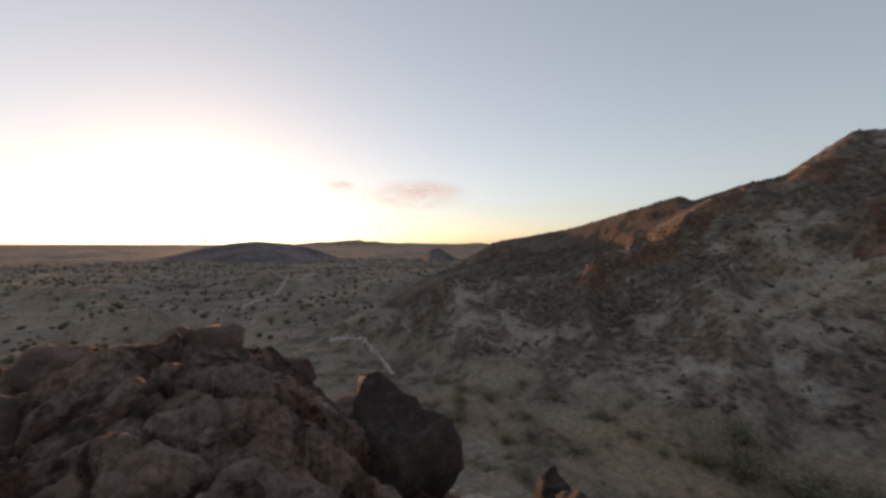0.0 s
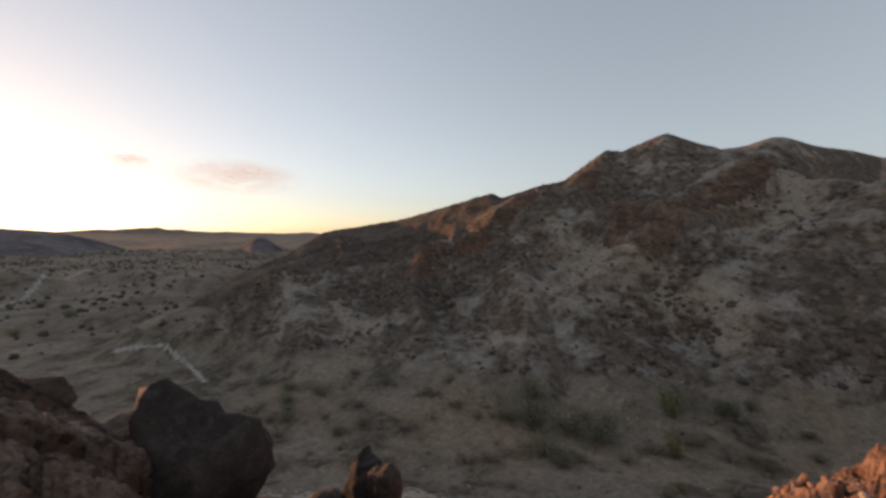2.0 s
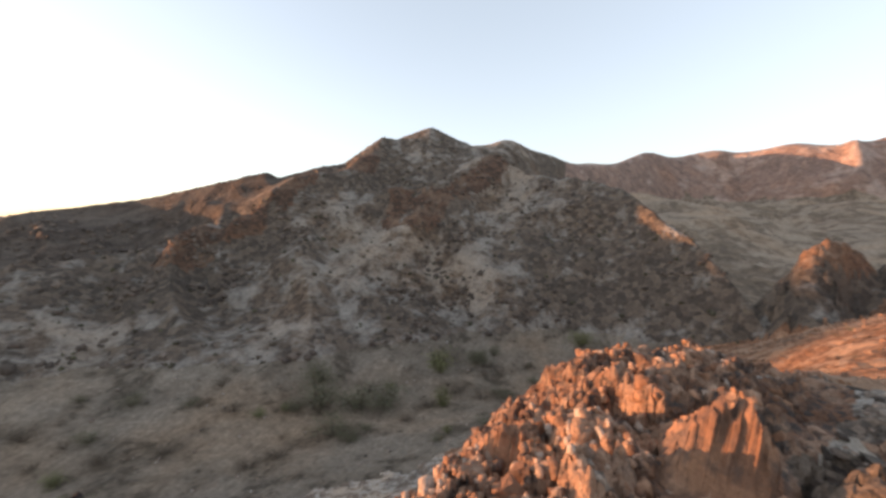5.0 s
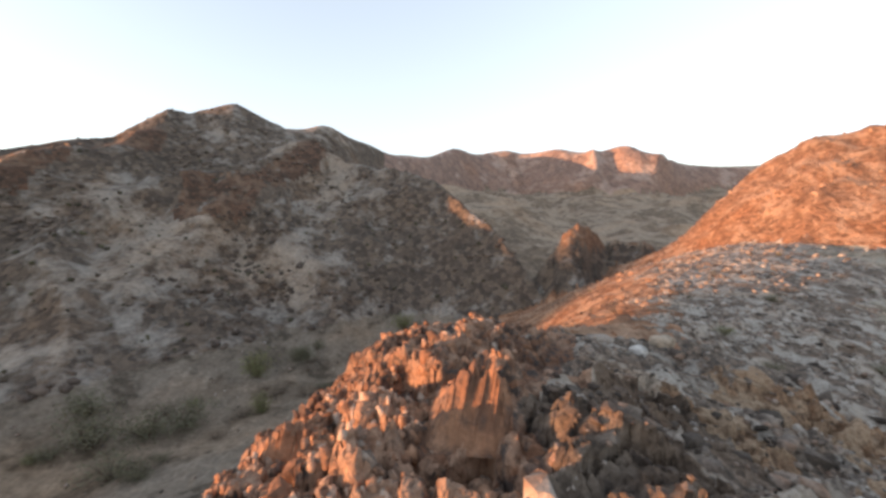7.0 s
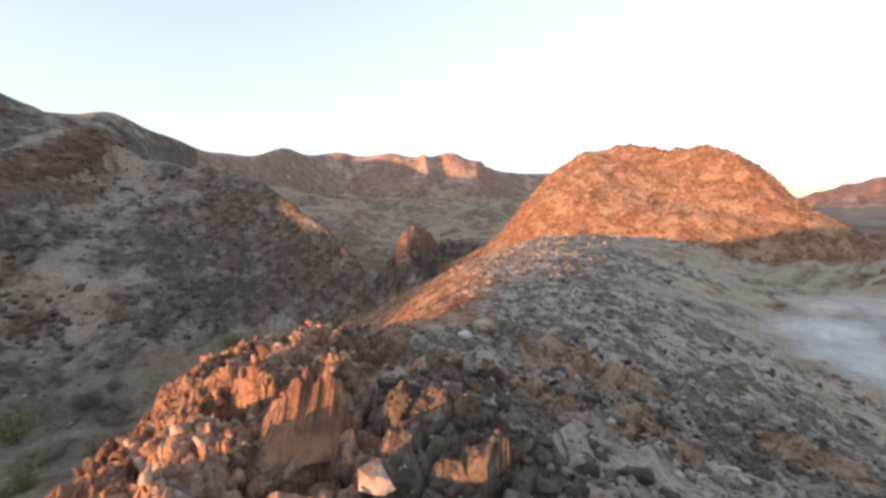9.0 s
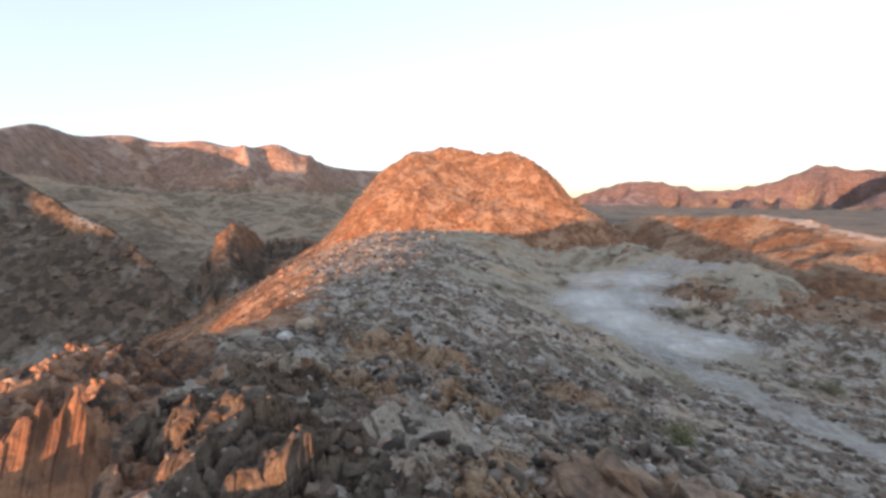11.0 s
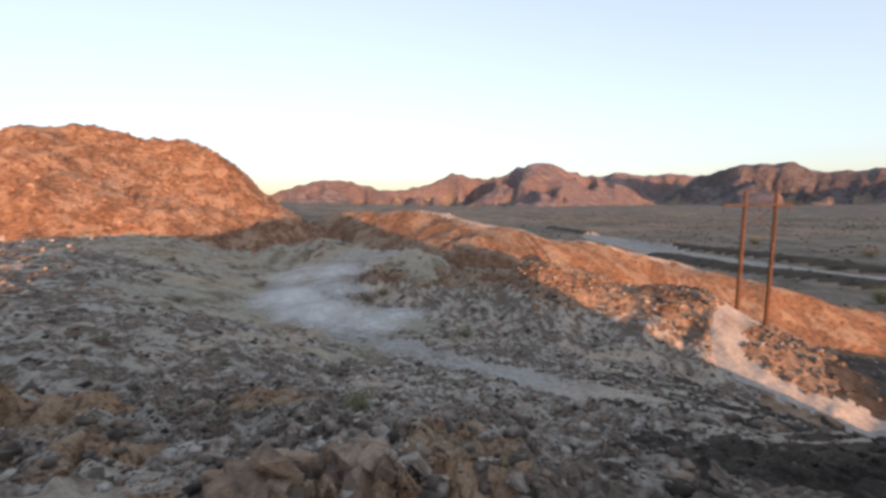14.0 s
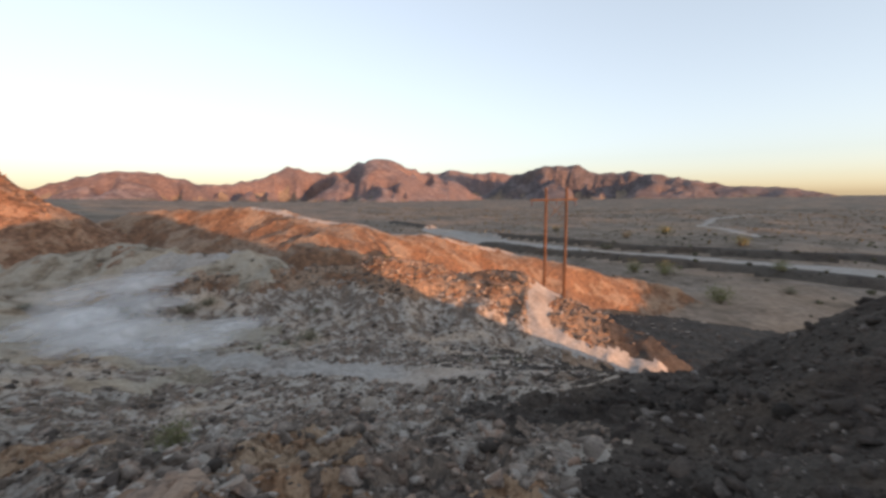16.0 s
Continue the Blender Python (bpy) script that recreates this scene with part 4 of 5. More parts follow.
flag_cluster(120, (-205, -178), (2.3, 4.4), 0.07, 0.2, [(0.0, (0.08, 0.058, 0.046)), (1.0, (0.26, 0.185, 0.14))], "brown_flag", "low brown bedrock ledge among hillside rubble", STONES, -0.2)


def standing_crag(az, r, wide, tall, deep, label):
    """A steep crag of thin upright laminae, splitting along them at the top."""
    nu, nv = 150, 44
    g = np.random.default_rng(int(-az))
    u, v = np.meshgrid(np.linspace(-1, 1, nu), np.linspace(-1, 1, nv), indexing="ij")
    leaf = np.repeat(g.uniform(-1, 1, nu // 3 + 1), 3)[:nu, None]
    split = value_noise(u * 5.0, v * 2.0 + 3, 191) + 0.6 * value_noise(u * 14.0, v * 3.0, 192)
    body = np.clip(1.02 - np.abs(u + 0.05) ** 2.6, 0, 1) * np.clip((1 + v) * 2.6, 0, 1) * np.clip((1 - v) * 0.75, 0, 1) ** 0.8
    h = tall * body * (1 + 0.04 * leaf + 0.07 * split) + 0.025 * split * body
    side, ahead = heading(az - 90), heading(az)
    base = heading(az) * r
    lean = 0.22 * h
    px = u * wide * 0.5 + 0.02 * value_noise(v * 6, u * 9, 193) + 0.16 * h
    py = v * deep * 0.5 + 0.04 * leaf * body + 0.03 * value_noise(u * 9, v * 4, 194) * body + lean
    x, y = base.x + side.x * px + ahead.x * py, base.y + side.y * px + ahead.y * py
    z = float(height(base.x, base.y)) - 0.14 + h
    idx = np.arange(nu * nv).reshape(nu, nv)
    f = np.stack([idx[:-1, :-1], idx[1:, :-1], idx[1:, 1:], idx[:-1, 1:]], -1).reshape(-1, 4)
    ob = mesh_object("crag", np.stack([x, y, z], -1).reshape(-1, 3).tolist(), f.tolist(), M_CRAGFACE)
    return tagged(ob, label, "rock")


M_CRAGFACE = stone_material("laminated_rust_rock", RUST_STONES, False, 0.05)
standing_crag(-92.6, 4.15, 0.78, 0.54, 1.1, "upright laminated rust-orange crag rising from the outcrop")
standing_crag(-80.5, 4.7, 0.7, 0.3, 0.8, "small upright rust-orange crag on the outcrop")
standing_crag(-70.0, 4.4, 0.7, 0.28, 0.7, "small upright dark rust crag on the outcrop edge")


# ---- boulders ----
def boulder_mesh(seed, flat, subdivisions=4):
    bm = bmesh.new()
    bmesh.ops.create_icosphere(bm, subdivisions=subdivisions, radius=1)
    g = np.random.default_rng(seed)
    planes = [(Vector(g.normal(size=3)).normalized(), g.uniform(0.5, 0.85)) for _ in range(15)]
    for v in bm.verts:
        p = v.co.copy()
        for d, h in planes:
            over = p.dot(d) - h
            if over > 0:
                p -= d * over * 0.96
        q = p * 1.7 + Vector((seed * 3.1, 0, 0))
        p += p.normalized() * (0.16 * noise.noise(q) + 0.08 * noise.noise(q * 2.7) + 0.035 * noise.noise(q * 6.5) + 0.018 * noise.noise(q * 14))
        v.co = Vector((p.x, p.y, p.z * flat))
    me = bpy.data.meshes.new("boulder")
    bm.to_mesh(me)
    bm.free()
    me.polygons.foreach_set("use_smooth", np.ones(len(me.polygons), bool))
    me.materials.append(M_BOULDER)
    return me


M_BROWNBOULDER = stone_material("red_brown_boulder", [(0.0, (0.07, 0.045, 0.036)), (0.5, (0.13, 0.083, 0.063)), (1.0, (0.26, 0.19, 0.155))], False, 0.06)
BOULDERS = [boulder_mesh(s, f) for s, f in ((1, 0.75), (2, 0.85), (3, 0.65), (4, 0.7), (5, 0.9), (6, 0.8))]


def boulder(az, r, size, kind, yaw, tilt=0.0, sink=0.3, label="weathered dark brown boulder on the hilltop", squash=(1, 1, 1), z=None):
    p = heading(az) * r
    ob = new("boulder", BOULDERS[kind])
    zz = height(p.x, p.y) + size * (0.5 - sink) if z is None else EYE + z
    ob.matrix_world = Matrix.LocRotScale(Vector((p.x, p.y, zz)), Euler((tilt, tilt * 0.5, yaw)), Vector([size * s for s in squash]))
    return tagged(ob, label, "boulder", "boulders on the hilltop")


boulder(1.0, 7.2, 1.4, 4, 0.6, 0.2, label="large rounded dark boulder on the drop above the wash", squash=(0.86, 0.9, 1.32), z=-3.8)
boulder(-20.5, 6.6, 0.42, 1, 1.2, 0.5, label="dark split boulder below the hilltop", squash=(0.8, 0.9, 1.6), z=-3.85)
boulder(-22.8, 6.4, 0.40, 2, 2.2, -0.3, label="dark pointed boulder below the hilltop", squash=(0.8, 0.8, 2.0), z=-3.75)
boulder(-15.4, 6.5, 0.56, 5, 0.3, 0.2, label="dark low boulder below the hilltop", z=-4.25)
for az, r, s, kind, yaw in ((34.6, 9.6, 0.62, 2, 0.4), (24.5, 10.5, 0.75, 5, 1.9), (12.6, 9.2, 0.45, 1, 2.6), (21.0, 8.4, 0.6, 0, 3.3), (4.4, 7.4, 0.5, 3, 0.9), (39.0, 7.2, 0.5, 4, 5.0), (29.0, 5.6, 0.42, 2, 4.1)):
    ob = boulder(az, r, s, kind, yaw, 0.15, 0.5, "weathered red-brown boulder grown into the hilltop outcrop")
    ob.data = ob.data.copy()
    ob.data.materials[0] = M_BROWNBOULDER


# ---- crags and blocks on the mountain, the knoll and the ridges ----
def crags():
    for name, mat, label, n, az, rr, kind, lo, hi, seed in (
        ("crag_rubble", M_CRAG, "dark rock crags breaking through the gravel mountainside", 42000, (-103, 0), (62, 230), MOUNTAIN, 0.4, 2.4, 301),
        ("knoll_rubble", M_KNOLLROCK, "rust-orange blocks littering the knoll", 9500, (-162, -92), (9, 118), KNOLL, 0.16, 0.95, 303),
        ("ridge_rubble", M_CRAG, "brown rocks littering the ridges", 5000, (-235, -150), (24, 110), -1, 0.15, 0.7, 305),
        ("ridge_rubble", M_CRAG, "broken rocks crowding the face of the low ridge", 5000, (-222, -158), (34, 52), -1, 0.18, 0.85, 309),
        ("wash_rubble", M_RUBBLE, "small stones scattered over the wash", 1800, (-100, 8), (34, 120), WASH, 0.2, 0.8, 307),
    ):
        x, y = spread(n, az[0], az[1], rr[0], rr[1], 2.0)
        z, kinds = land(x, y)
        clump = value_noise(x / 11, y / 11, seed) + 0.7 * value_noise(x / 4.5, y / 4.5, seed + 50)
        ok = np.isin(kinds, (MOUNTAIN, BACKMOUNT, REDCRAG)) if kind == MOUNTAIN else (kinds == kind) if kind >= 0 else ((kinds == RIDGE1) | (kinds == RIDGE2))
        ok &= clump > rng.uniform(-0.15, 1.1, n) if kind == MOUNTAIN else clump > rng.uniform(-1.2, 0.8, n)
        x, y, z = x[ok], y[ok], z[ok]
        m = len(x)
        size = lo * (hi / lo) ** (rng.uniform(0, 1, m) ** 1.7)
        if kind == KNOLL:
            size *= np.clip(np.hypot(x, y) / 55, 0.4, 1.2)
        if kind == MOUNTAIN:
            size *= np.clip(np.abs(np.hypot(x, y) - along(np.degrees(np.arctan2(-x, y)), [(a, d) for a, e, d in CREST_A], 2.0)) / 12, 0.55, 1.0)
        rot = turn_matrices(rng.uniform(0, 6.28, m), rng.normal(0, 0.4, m), rng.normal(0, 0.4, m))
        joined_stones(name, STONES, np.stack([x, y, z + size * 0.08], 1), size, rot, mat, label, "rubble")


crags()


# ---- plants ----
def leaf_material(name, a, b_):
    m, n, l, b = material(name)
    g = n.new("ShaderNodeNewGeometry")
    l.new(ramp(n, l, g.outputs["Random Per Island"], [(0.0, a), (1.0, b_)]), b.inputs["Base Color"])
    b.inputs["Roughness"].default_value = 0.8
    return m


M_LEAF = leaf_material("olive_leaf", (0.09, 0.085, 0.05), (0.20, 0.185, 0.11))
M_GREEN = leaf_material("yellow_green_leaf", (0.115, 0.118, 0.045), (0.225, 0.22, 0.095))
M_DRY = leaf_material("dry_twig", (0.10, 0.075, 0.05), (0.20, 0.155, 0.11))
M_BARK = earth("shrub_bark", (0.12, 0.09, 0.07), (0.17, 0.13, 0.10), (0.08, 0.06, 0.045), (0.12, 0.09, 0.07), 0.2, 0.02, 0.4, 0.5, 0.01)


def shrub(seed, leaves, leaf, mat, spread_out=1.0):
    """A many-stemmed desert shrub about 1 m high: crooked tapering stems from the root and small leaves round their twigs."""
    g = np.random.default_rng(seed)
    sv, sf, lv, lf = [], [], [], []
    for i in range(15):
        a, out = g.uniform(0, 6.28), g.uniform(0.25, 0.8) * spread_out
        p = np.array([0.04 * math.cos(a), 0.04 * math.sin(a), -0.06])
        d = np.array([math.cos(a) * out, math.sin(a) * out, 1.0])
        thick = g.uniform(0.014, 0.026)
        segs = 5
        for k in range(segs + 1):
            w = thick * (1 - 0.85 * k / segs)
            for t in (0, 2.09, 4.19):
                sv.append(p + (w * math.cos(t), w * math.sin(t), 0))
            if k:
                b0 = len(sv) - 6
                for t in range(3):
                    sf.append((b0 + t, b0 + (t + 1) % 3, b0 + 3 + (t + 1) % 3, b0 + 3 + t))
            if k >= 2:
                for _ in range(int(leaves * (0.5 + 0.25 * k))):
                    c = p + g.normal(0, 0.085 + 0.02 * k, 3) * (1, 1, 0.8)
                    e1, e2 = g.normal(0, 1, 3), g.normal(0, 1, 3)
                    e1 /= np.linalg.norm(e1)
                    e2 = np.cross(e1, e2)
                    e2 /= np.linalg.norm(e2)
                    s0 = leaf * g.uniform(0.6, 1.4)
                    b0 = len(lv)
                    lv.extend([c - e1 * s0, c + e2 * s0 * 0.45, c + e1 * s0, c - e2 * s0 * 0.45])
                    lf.append((b0, b0 + 1, b0 + 2, b0 + 3))
            p = p + d / np.linalg.norm(d) * g.uniform(0.13, 0.2)
            d = d + g.normal(0, 0.28, 3)
    root = new("shrub")
    mesh_object("trunk", sv, sf, M_BARK, root)
    mesh_object("crown", lv, lf, mat, root)
    return root


def where(az, el, nearest=1.5):
    """The spot of ground seen from the hilltop in a direction."""
    rs = np.geomspace(nearest, 1500, 4000)
    d = heading(az)
    z, _ = land(d.x * rs, d.y * rs)
    hit = np.nonzero(z - EYE > rs * math.tan(radians(el)))[0]
    r = rs[hit[0]] if len(hit) else rs[-1]
    return d.x * r, d.y * r, r


SHRUBS = {
    "olive": [shrub(s, 13, 0.035, M_LEAF) for s in (1, 2, 3)],
    "green": [shrub(s, 15, 0.035, M_GREEN, 0.8) for s in (4, 5)],
    "dry": [shrub(s, 9, 0.03, M_DRY, 1.2) for s in (6, 7)],
}
SHRUB_LABEL = {
    "olive": "grey-green creosote bush growing on stony ground",
    "green": "yellow-green palo verde bush in the dry valley",
    "dry": "dry brown desert shrub with bare twigs",
}
first_use = set()


def plant(sort, x, y, tall, wide=1.0):
    pick = SHRUBS[sort][int(rng.integers(0, len(SHRUBS[sort])))]
    m = Matrix.LocRotScale(Vector((x, y, height(x, y) - 0.02 * tall)), Euler((0, 0, rng.uniform(0, 6.28))), None)
    if pick.name in first_use:
        ob = copy_thing(pick, m)
    else:
        first_use.add(pick.name)
        ob = pick
        ob.matrix_basis = m
    ob.scale = (tall * wide, tall * wide, tall)
    return tagged(ob, SHRUB_LABEL[sort], "shrub", "desert shrubs")


for sort, az, el, tall, wide in (
    ("olive", -43.8, -24.9, 4.2, 1.3), ("olive", -49.0, -25.6, 4.4, 1.3), ("olive", -52.6, -25.6, 3.8, 1.4), ("green", -61.0, -21.6, 4.6, 1.0), ("green", -61.3, -25.6, 2.8, 0.9),
    ("green", -80.8, -16.9, 3.4, 1.4), ("olive", -45.4, -28.6, 3.0, 1.5), ("dry", -25.3, -26.6, 1.8, 1.6), ("dry", -34.6, -30.3, 1.6, 1.8), ("olive", -43.8, -21.8, 3.8, 1.3),
    ("dry", -19.3, -25.8, 1.6, 1.6), ("dry", -48.0, -28.8, 1.8, 1.5), ("olive", -40.5, -25.0, 2.0, 1.3), ("dry", -14.0, -24.5, 1.4, 1.5), ("olive", -6.0, -19.5, 1.8, 1.3),
    ("olive", 21.0, -9.5, 2.2, 1.3), ("green", 17.0, -10.5, 2.6, 1.2), ("olive", 33.0, -7.2, 3.0, 1.3), ("olive", 36.0, -7.0, 3.0, 1.4), ("green", 13.0, -9.2, 2.8, 1.3),
    ("green", -163.2, -27.0, 0.48, 1.2), ("olive", -163.7, -13.6, 1.0, 1.4), ("olive", -157.7, -12.8, 1.0, 1.3), ("olive", -140.9, -11.5, 0.5, 1.5), ("olive", -177.8, -18.9, 1.1, 1.5),
    ("olive", -166.0, -13.0, 0.9, 1.5), ("olive", -126.0, -9.5, 0.5, 1.4), ("green", -121.5, -13.5, 0.28, 1.4), ("dry", -135.0, -15.0, 0.3, 1.5), ("olive", -150.0, -10.5, 0.6, 1.4),
    ("green", -232.6, -12.9, 5.0, 1.2), ("green", -226.7, -10.1, 5.5, 1.1), ("green", -223.1, -10.1, 5.0, 1.0), ("green", -226.4, -5.0, 7.0, 1.4), ("green", -234.3, -6.0, 6.0, 1.3),
    ("green", -238.0, -8.6, 4.0, 1.2), ("olive", -219.5, -7.2, 4.0, 1.4), ("olive", -238.8, -11.0, 2.6, 1.3), ("olive", -213.0, -5.0, 6.0, 1.2), ("olive", -222.0, -5.6, 5.0, 1.4),
):
    px, py, pr = where(az, el, 30.0 if az > -100 or az < -205 else 1.5)
    plant(sort, px, py, tall, wide)
for i in range(70):
    a = radians(rng.uniform(-92, 4))
    rr = rng.uniform(46, 78)
    plant(("dry", "olive", "dry", "olive", "green")[i % 5], -math.sin(a) * rr, math.cos(a) * rr, rng.uniform(0.8, 2.3), rng.uniform(1.1, 1.7))
for i in range(84):
    a = radians(rng.uniform(-215, -104))
    rr = rng.uniform(6, 55)
    plant(("dry", "olive", "dry")[i % 3], -math.sin(a) * rr, math.cos(a) * rr, rng.uniform(0.12, 0.3) * (0.8 + rr * 0.03), rng.uniform(1.1, 1.6))


def clump_shapes():
    out = []
    for _ in range(6):
        p = rng.normal(size=(14, 3))
        p /= np.linalg.norm(p, axis=1)[:, None]
        out.append(hull(p * rng.uniform(0.6, 1.0, (14, 1)) * (0.6, 0.6, 0.5)))
    return out


def far_scrub():
    M_SCRUB = stone_material("far_scrub", [(0.0, (0.055, 0.05, 0.032)), (0.6, (0.10, 0.092, 0.056)), (1.0, (0.16, 0.15, 0.085))], True, 0.3)
    shapes = clump_shapes()
    for n, az, rr, kind, lo, hi, label in (
        (7000, (-252, -185), (110, 900), GROUND, 0.7, 2.6, "dark scrub dotting the open desert plain"),
        (13000, (-12, 54), (60, 700), GROUND, 0.6, 3.0, "dark scrub dotting the sandy plain and washes"),
        (2600, (-100, 0), (64, 220), MOUNTAIN, 0.4, 1.3, "small dark bushes scattered up the mountainside"),
        (900, (-252, -192), (170, 330), BANK, 0.8, 2.4, "scrub growing along the embankments"),
    ):
        x, y = spread(n, az[0], az[1], rr[0], rr[1], 1.4)
        z, kinds = land(x, y)
        ok = (kinds == kind) & (value_noise(x / 26, y / 26, 401) > rng.uniform(-1.2, 0.6, n))
        x, y, z = x[ok], y[ok], z[ok]
        m = len(x)
        size = lo * (hi / lo) ** (rng.uniform(0, 1, m) ** 2)
        rot = turn_matrices(rng.uniform(0, 6.28, m), np.zeros(m), np.zeros(m))
        joined_stones("scrub", shapes, np.stack([x, y, z + size * 0.25], 1), size, rot, M_SCRUB, label, "scrub")


far_scrub()


# ---- the power line's H-frame on the far ridge ----
M_POLE = earth("weathered_pole", (0.11, 0.062, 0.042), (0.145, 0.084, 0.057), (0.07, 0.04, 0.028), (0.10, 0.058, 0.04), 0.8, 0.05, 0.35, 0.5, 0.01)
M_PORCELAIN, pn, pl, pb_ = material("brown_porcelain")
pb_.inputs["Base Color"].default_value = (0.10, 0.05, 0.035, 1)
pb_.inputs["Roughness"].default_value = 0.25


def tube(a, b, r0, r1, sides=12):
    bm = bmesh.new()
    d = Vector(b) - Vector(a)
    res = bmesh.ops.create_cone(bm, cap_ends=True, segments=sides, radius1=r0, radius2=r1, depth=d.length)
    m = Matrix.Translation((Vector(a) + Vector(b)) / 2) @ d.to_track_quat("Z", "Y").to_matrix().to_4x4()
    bmesh.ops.transform(bm, matrix=m, verts=bm.verts)
    return bm


def beam(a, b, w, h):
    bm = bmesh.new()
    d = Vector(b) - Vector(a)
    bmesh.ops.create_cube(bm, size=1)
    q = d.to_track_quat("X", "Z").to_matrix().to_4x4()
    bmesh.ops.transform(bm, matrix=Matrix.Translation((Vector(a) + Vector(b)) / 2) @ q @ Matrix.Diagonal((d.length, w, h, 1)), verts=bm.verts)
    bmesh.ops.bevel(bm, geom=bm.edges[:], offset=0.015, segments=1, affect="EDGES")
    return bm


def h_frame():
    root = tagged(new("utility_pole"), "tall wooden H-frame power pole standing on the ridge", "utility pole")
    feet = [heading(-211.5) * 44.1, heading(-214.2) * 44.7]
    tops = []
    for p in feet:
        z0 = height(p.x, p.y)
        top = Vector((p.x, p.y, EYE + 0.75))
        part("pole", tube((p.x, p.y, z0 - 0.8), top, 0.19, 0.13), M_POLE, root, smooth_faces=False)
        part("pole_cap", tube(top, top + Vector((0, 0, 0.12)), 0.14, 0.05), M_POLE, root)
        tops.append(top)
    across = (tops[1] - tops[0]).normalized()
    out = Vector((-across.y, across.x, 0))
    for side in (-1, 1):
        a = tops[0] - across * 1.7 + out * 0.2 * side + Vector((0, 0, -1.2))
        b = tops[1] + across * 1.1 + out * 0.2 * side + Vector((0, 0, -1.2))
        part("crossarm", beam(a, b, 0.09, 0.17), M_POLE, root)
    for a, b in ((tops[0] - Vector((0, 0, 3.4)), tops[1] - Vector((0, 0, 1.25))), (tops[1] - Vector((0, 0, 3.4)), tops[0] - Vector((0, 0, 1.25)))):
        part("brace", tube(a, b, 0.035, 0.035, 8), M_POLE, root)
    for k in (-1.5, 1.1, 3.1):
        p = tops[0] + across * k + Vector((0, 0, -1.32))
        for j in range(3):
            bm = bmesh.new()
            bmesh.ops.create_cone(bm, cap_ends=True, segments=12, radius1=0.13, radius2=0.05, depth=0.12, matrix=Matrix.Translation(p - Vector((0, 0, 0.1 + 0.16 * j))))
            part("insulator", bm, M_PORCELAIN, root)


h_frame()


# ---- dust hanging over the track, and one small cloud ----
def veil_material(name, colour, density, grain, falloff):
    m, n, l, b = material(name)
    tc = n.new("ShaderNodeTexCoord")
    sep = n.new("ShaderNodeSeparateXYZ")
    l.new(tc.outputs["Object"], sep.inputs[0])
    xx = math_node(n, l, "MULTIPLY", sep.outputs[0], sep.outputs[0])
    zz = math_node(n, l, "MULTIPLY", sep.outputs[2], sep.outputs[2])
    edge = math_node(n, l, "SUBTRACT", 1.0, math_node(n, l, "ADD", xx, zz))
    edge = math_node(n, l, "POWER", math_node(n, l, "MAXIMUM", edge, 0.0), falloff)
    puff = ramp(n, l, noise_node(n, l, tc.outputs["Object"], grain, 5, 0.6, 0.8), [(0.32, (0, 0, 0)), (0.7, (1, 1, 1))])
    l.new(math_node(n, l, "MULTIPLY", math_node(n, l, "MULTIPLY", edge, puff), density), b.inputs["Alpha"])
    b.inputs["Base Color"].default_value = (*colour, 1)
    b.inputs["Roughness"].default_value = 1.0
    b.inputs["Specular IOR Level"].default_value = 0.0
    # light shines through as well as off it
    glow = n.new("ShaderNodeBsdfTranslucent")
    glow.inputs["Color"].default_value = (*colour, 1)
    clear = n.new("ShaderNodeBsdfTransparent")
    body, veil = n.new("ShaderNodeMixShader"), n.new("ShaderNodeMixShader")
    link = b.inputs["Alpha"].links[0]
    l.new(link.from_socket, veil.inputs[0])
    l.remove(link)
    body.inputs[0].default_value = 0.3
    l.new(b.outputs[0], body.inputs[1])
    l.new(glow.outputs[0], body.inputs[2])
    l.new(clear.outputs[0], veil.inputs[1])
    l.new(body.outputs[0], veil.inputs[2])
    l.new(veil.outputs[0], n["Material Output"].inputs["Surface"])
    return m


M_DUST = veil_material("hanging_dust", (0.80, 0.81, 0.82), 1.0, 1.4, 1.2)
M_CLOUD = veil_material("thin_cloud", (1.0, 0.88, 0.83), 0.5, 1.2, 1.4)


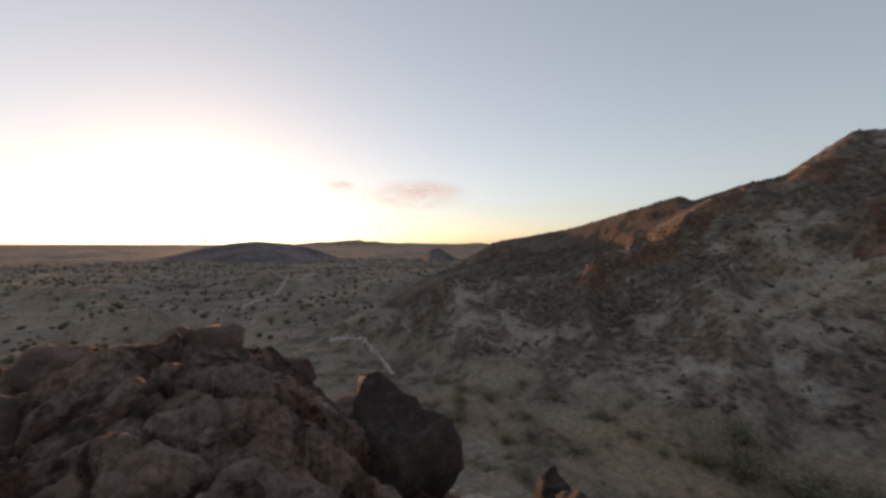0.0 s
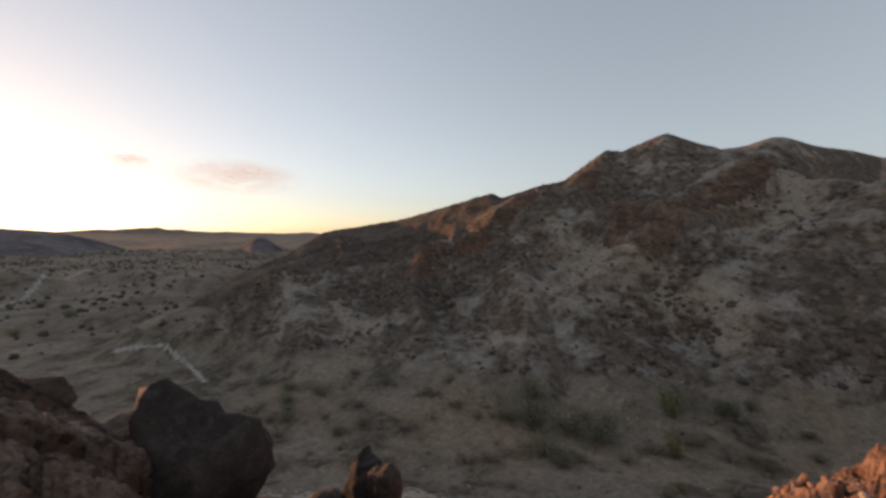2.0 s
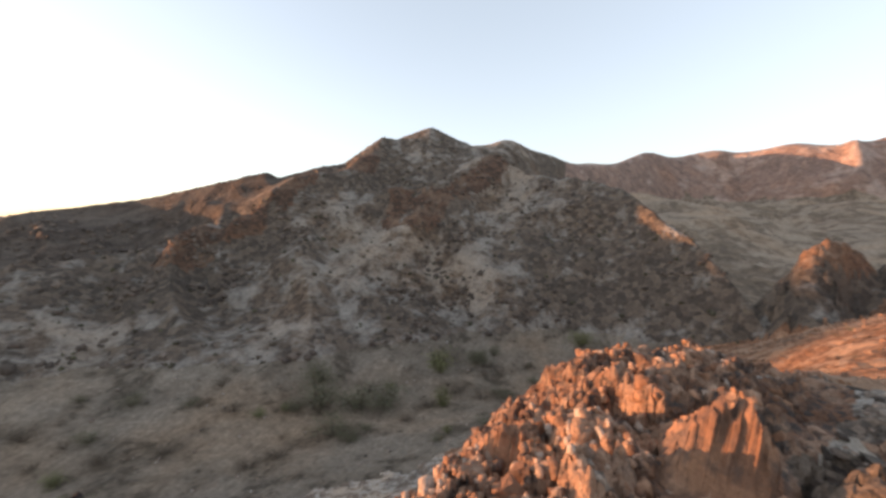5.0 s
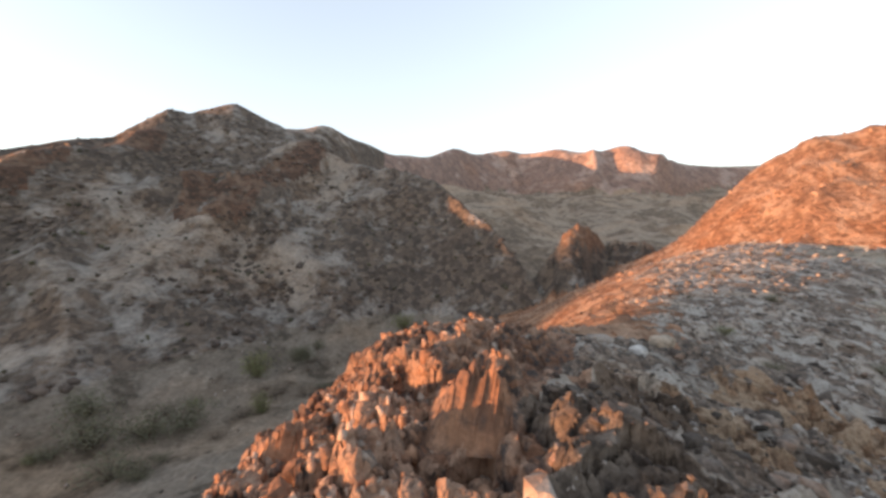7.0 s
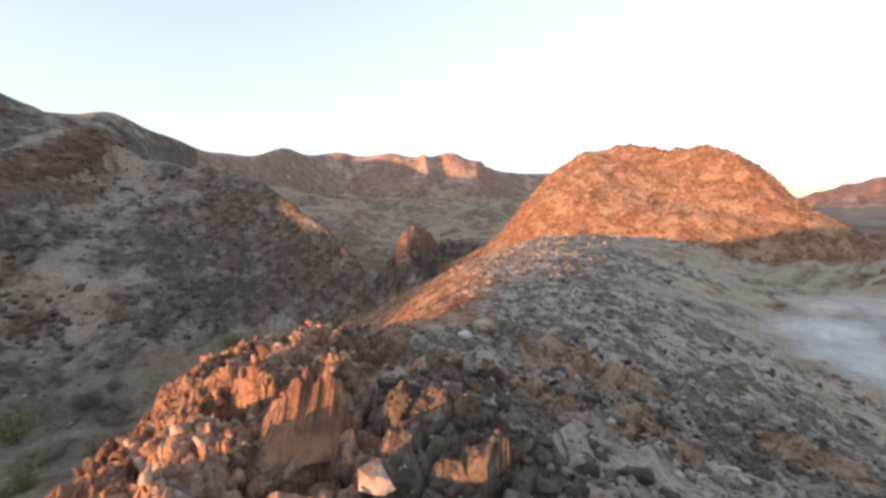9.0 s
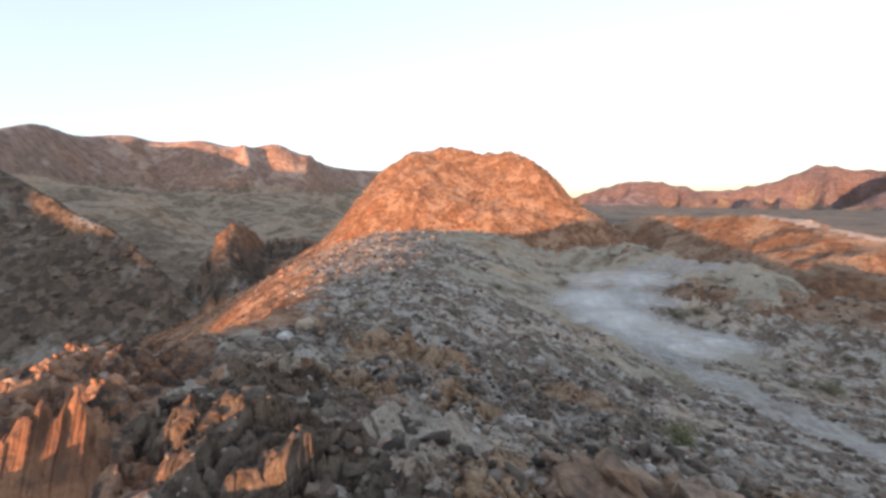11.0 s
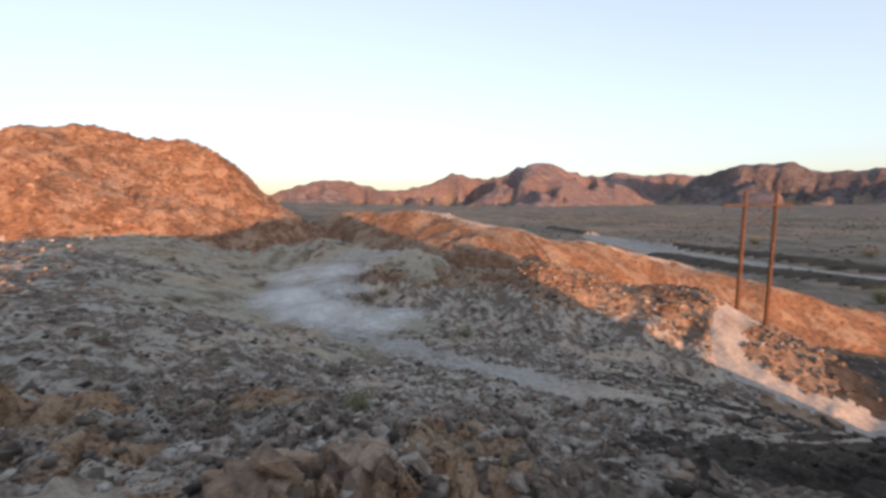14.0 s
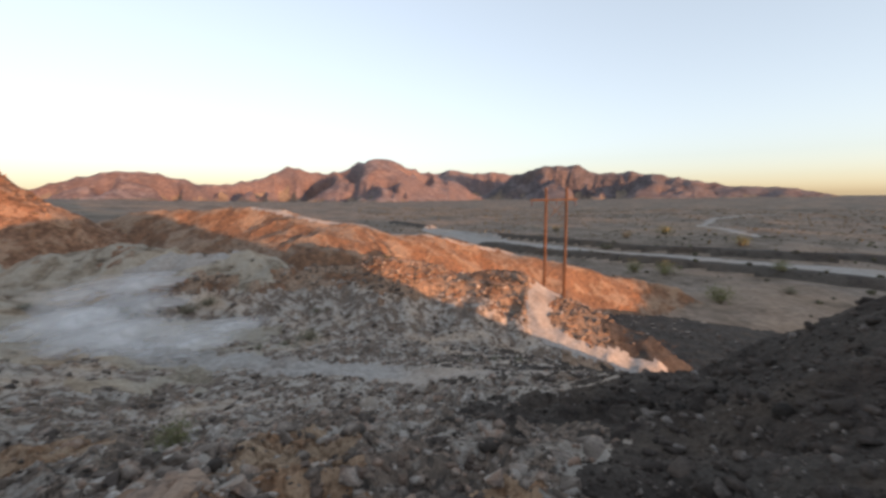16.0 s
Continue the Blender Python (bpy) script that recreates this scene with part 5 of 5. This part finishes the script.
def puff(name, az, r, z, size, mat, label, seed):
    bm = bmesh.new()
    bmesh.ops.create_icosphere(bm, subdivisions=4, radius=1)
    for v in bm.verts:
        v.co *= 1 + 0.12 * noise.noise(v.co * 2.0 + Vector((seed, 0, 0)))
    me = bpy.data.meshes.new(name)
    bm.to_mesh(me)
    bm.free()
    me.polygons.foreach_set("use_smooth", np.ones(len(me.polygons), bool))
    me.materials.append(mat)
    ob = tagged(new(name, me), label, name.replace("_", " "))
    p = heading(az) * r
    ob.matrix_world = Matrix.LocRotScale(Vector((p.x, p.y, z)), Euler((0, 0, radians(az))), Vector(size))
    return ob


for az, el, size, seed in ((-153.0, -14.0, (4.6, 1.5, 1.7), 1.0), (-156.5, -16.2, (5.0, 1.4, 1.5), 5.0), (-163.0, -17.8, (4.0, 1.0, 0.9), 9.0), (-158.5, -10.5, (8.0, 2.0, 1.6), 13.0), (-159.5, -13.0, (5.0, 1.6, 1.6), 17.0), (-167.0, -16.4, (4.5, 1.2, 0.9), 21.0)):
    px, py, pr = where(az, el)
    puff("dust_plume", az, pr, height(px, py) + 0.3 * size[2], size, M_DUST, "pale blue-grey dust hanging low over the track", seed)
puff("cloud", -3.0, 4300, EYE + 4300 * math.tan(radians(6.9)), (640, 60, 190), M_CLOUD, "small thin pinkish cloud low in the sunset sky", 3.0)
puff("cloud", 8.0, 4300, EYE + 4300 * math.tan(radians(7.8)), (190, 30, 70), M_CLOUD, "tiny wisp of pinkish cloud in the sunset sky", 7.0)


# ---- the setting sun on the rim of the plain, with its true width of half a degree ----
def sun_ball():
    m, n, l, b = material("setting_sun")
    b.inputs["Base Color"].default_value = (0, 0, 0, 1)
    b.inputs["Emission Color"].default_value = (1.0, 0.24, 0.03, 1)
    b.inputs["Emission Strength"].default_value = 1.2
    bm = bmesh.new()
    bmesh.ops.create_icosphere(bm, subdivisions=4, radius=22.0)
    me = bpy.data.meshes.new("sun_disc")
    bm.to_mesh(me)
    bm.free()
    me.materials.append(m)
    ob = tagged(new("sun_disc", me), "orange setting sun half sunk behind the plain's rim", "sun", kind="structure")
    ob.location = heading(SUN_AZ - 0.2) * 4790 + Vector((0, 0, EYE + 8))


sun_ball()
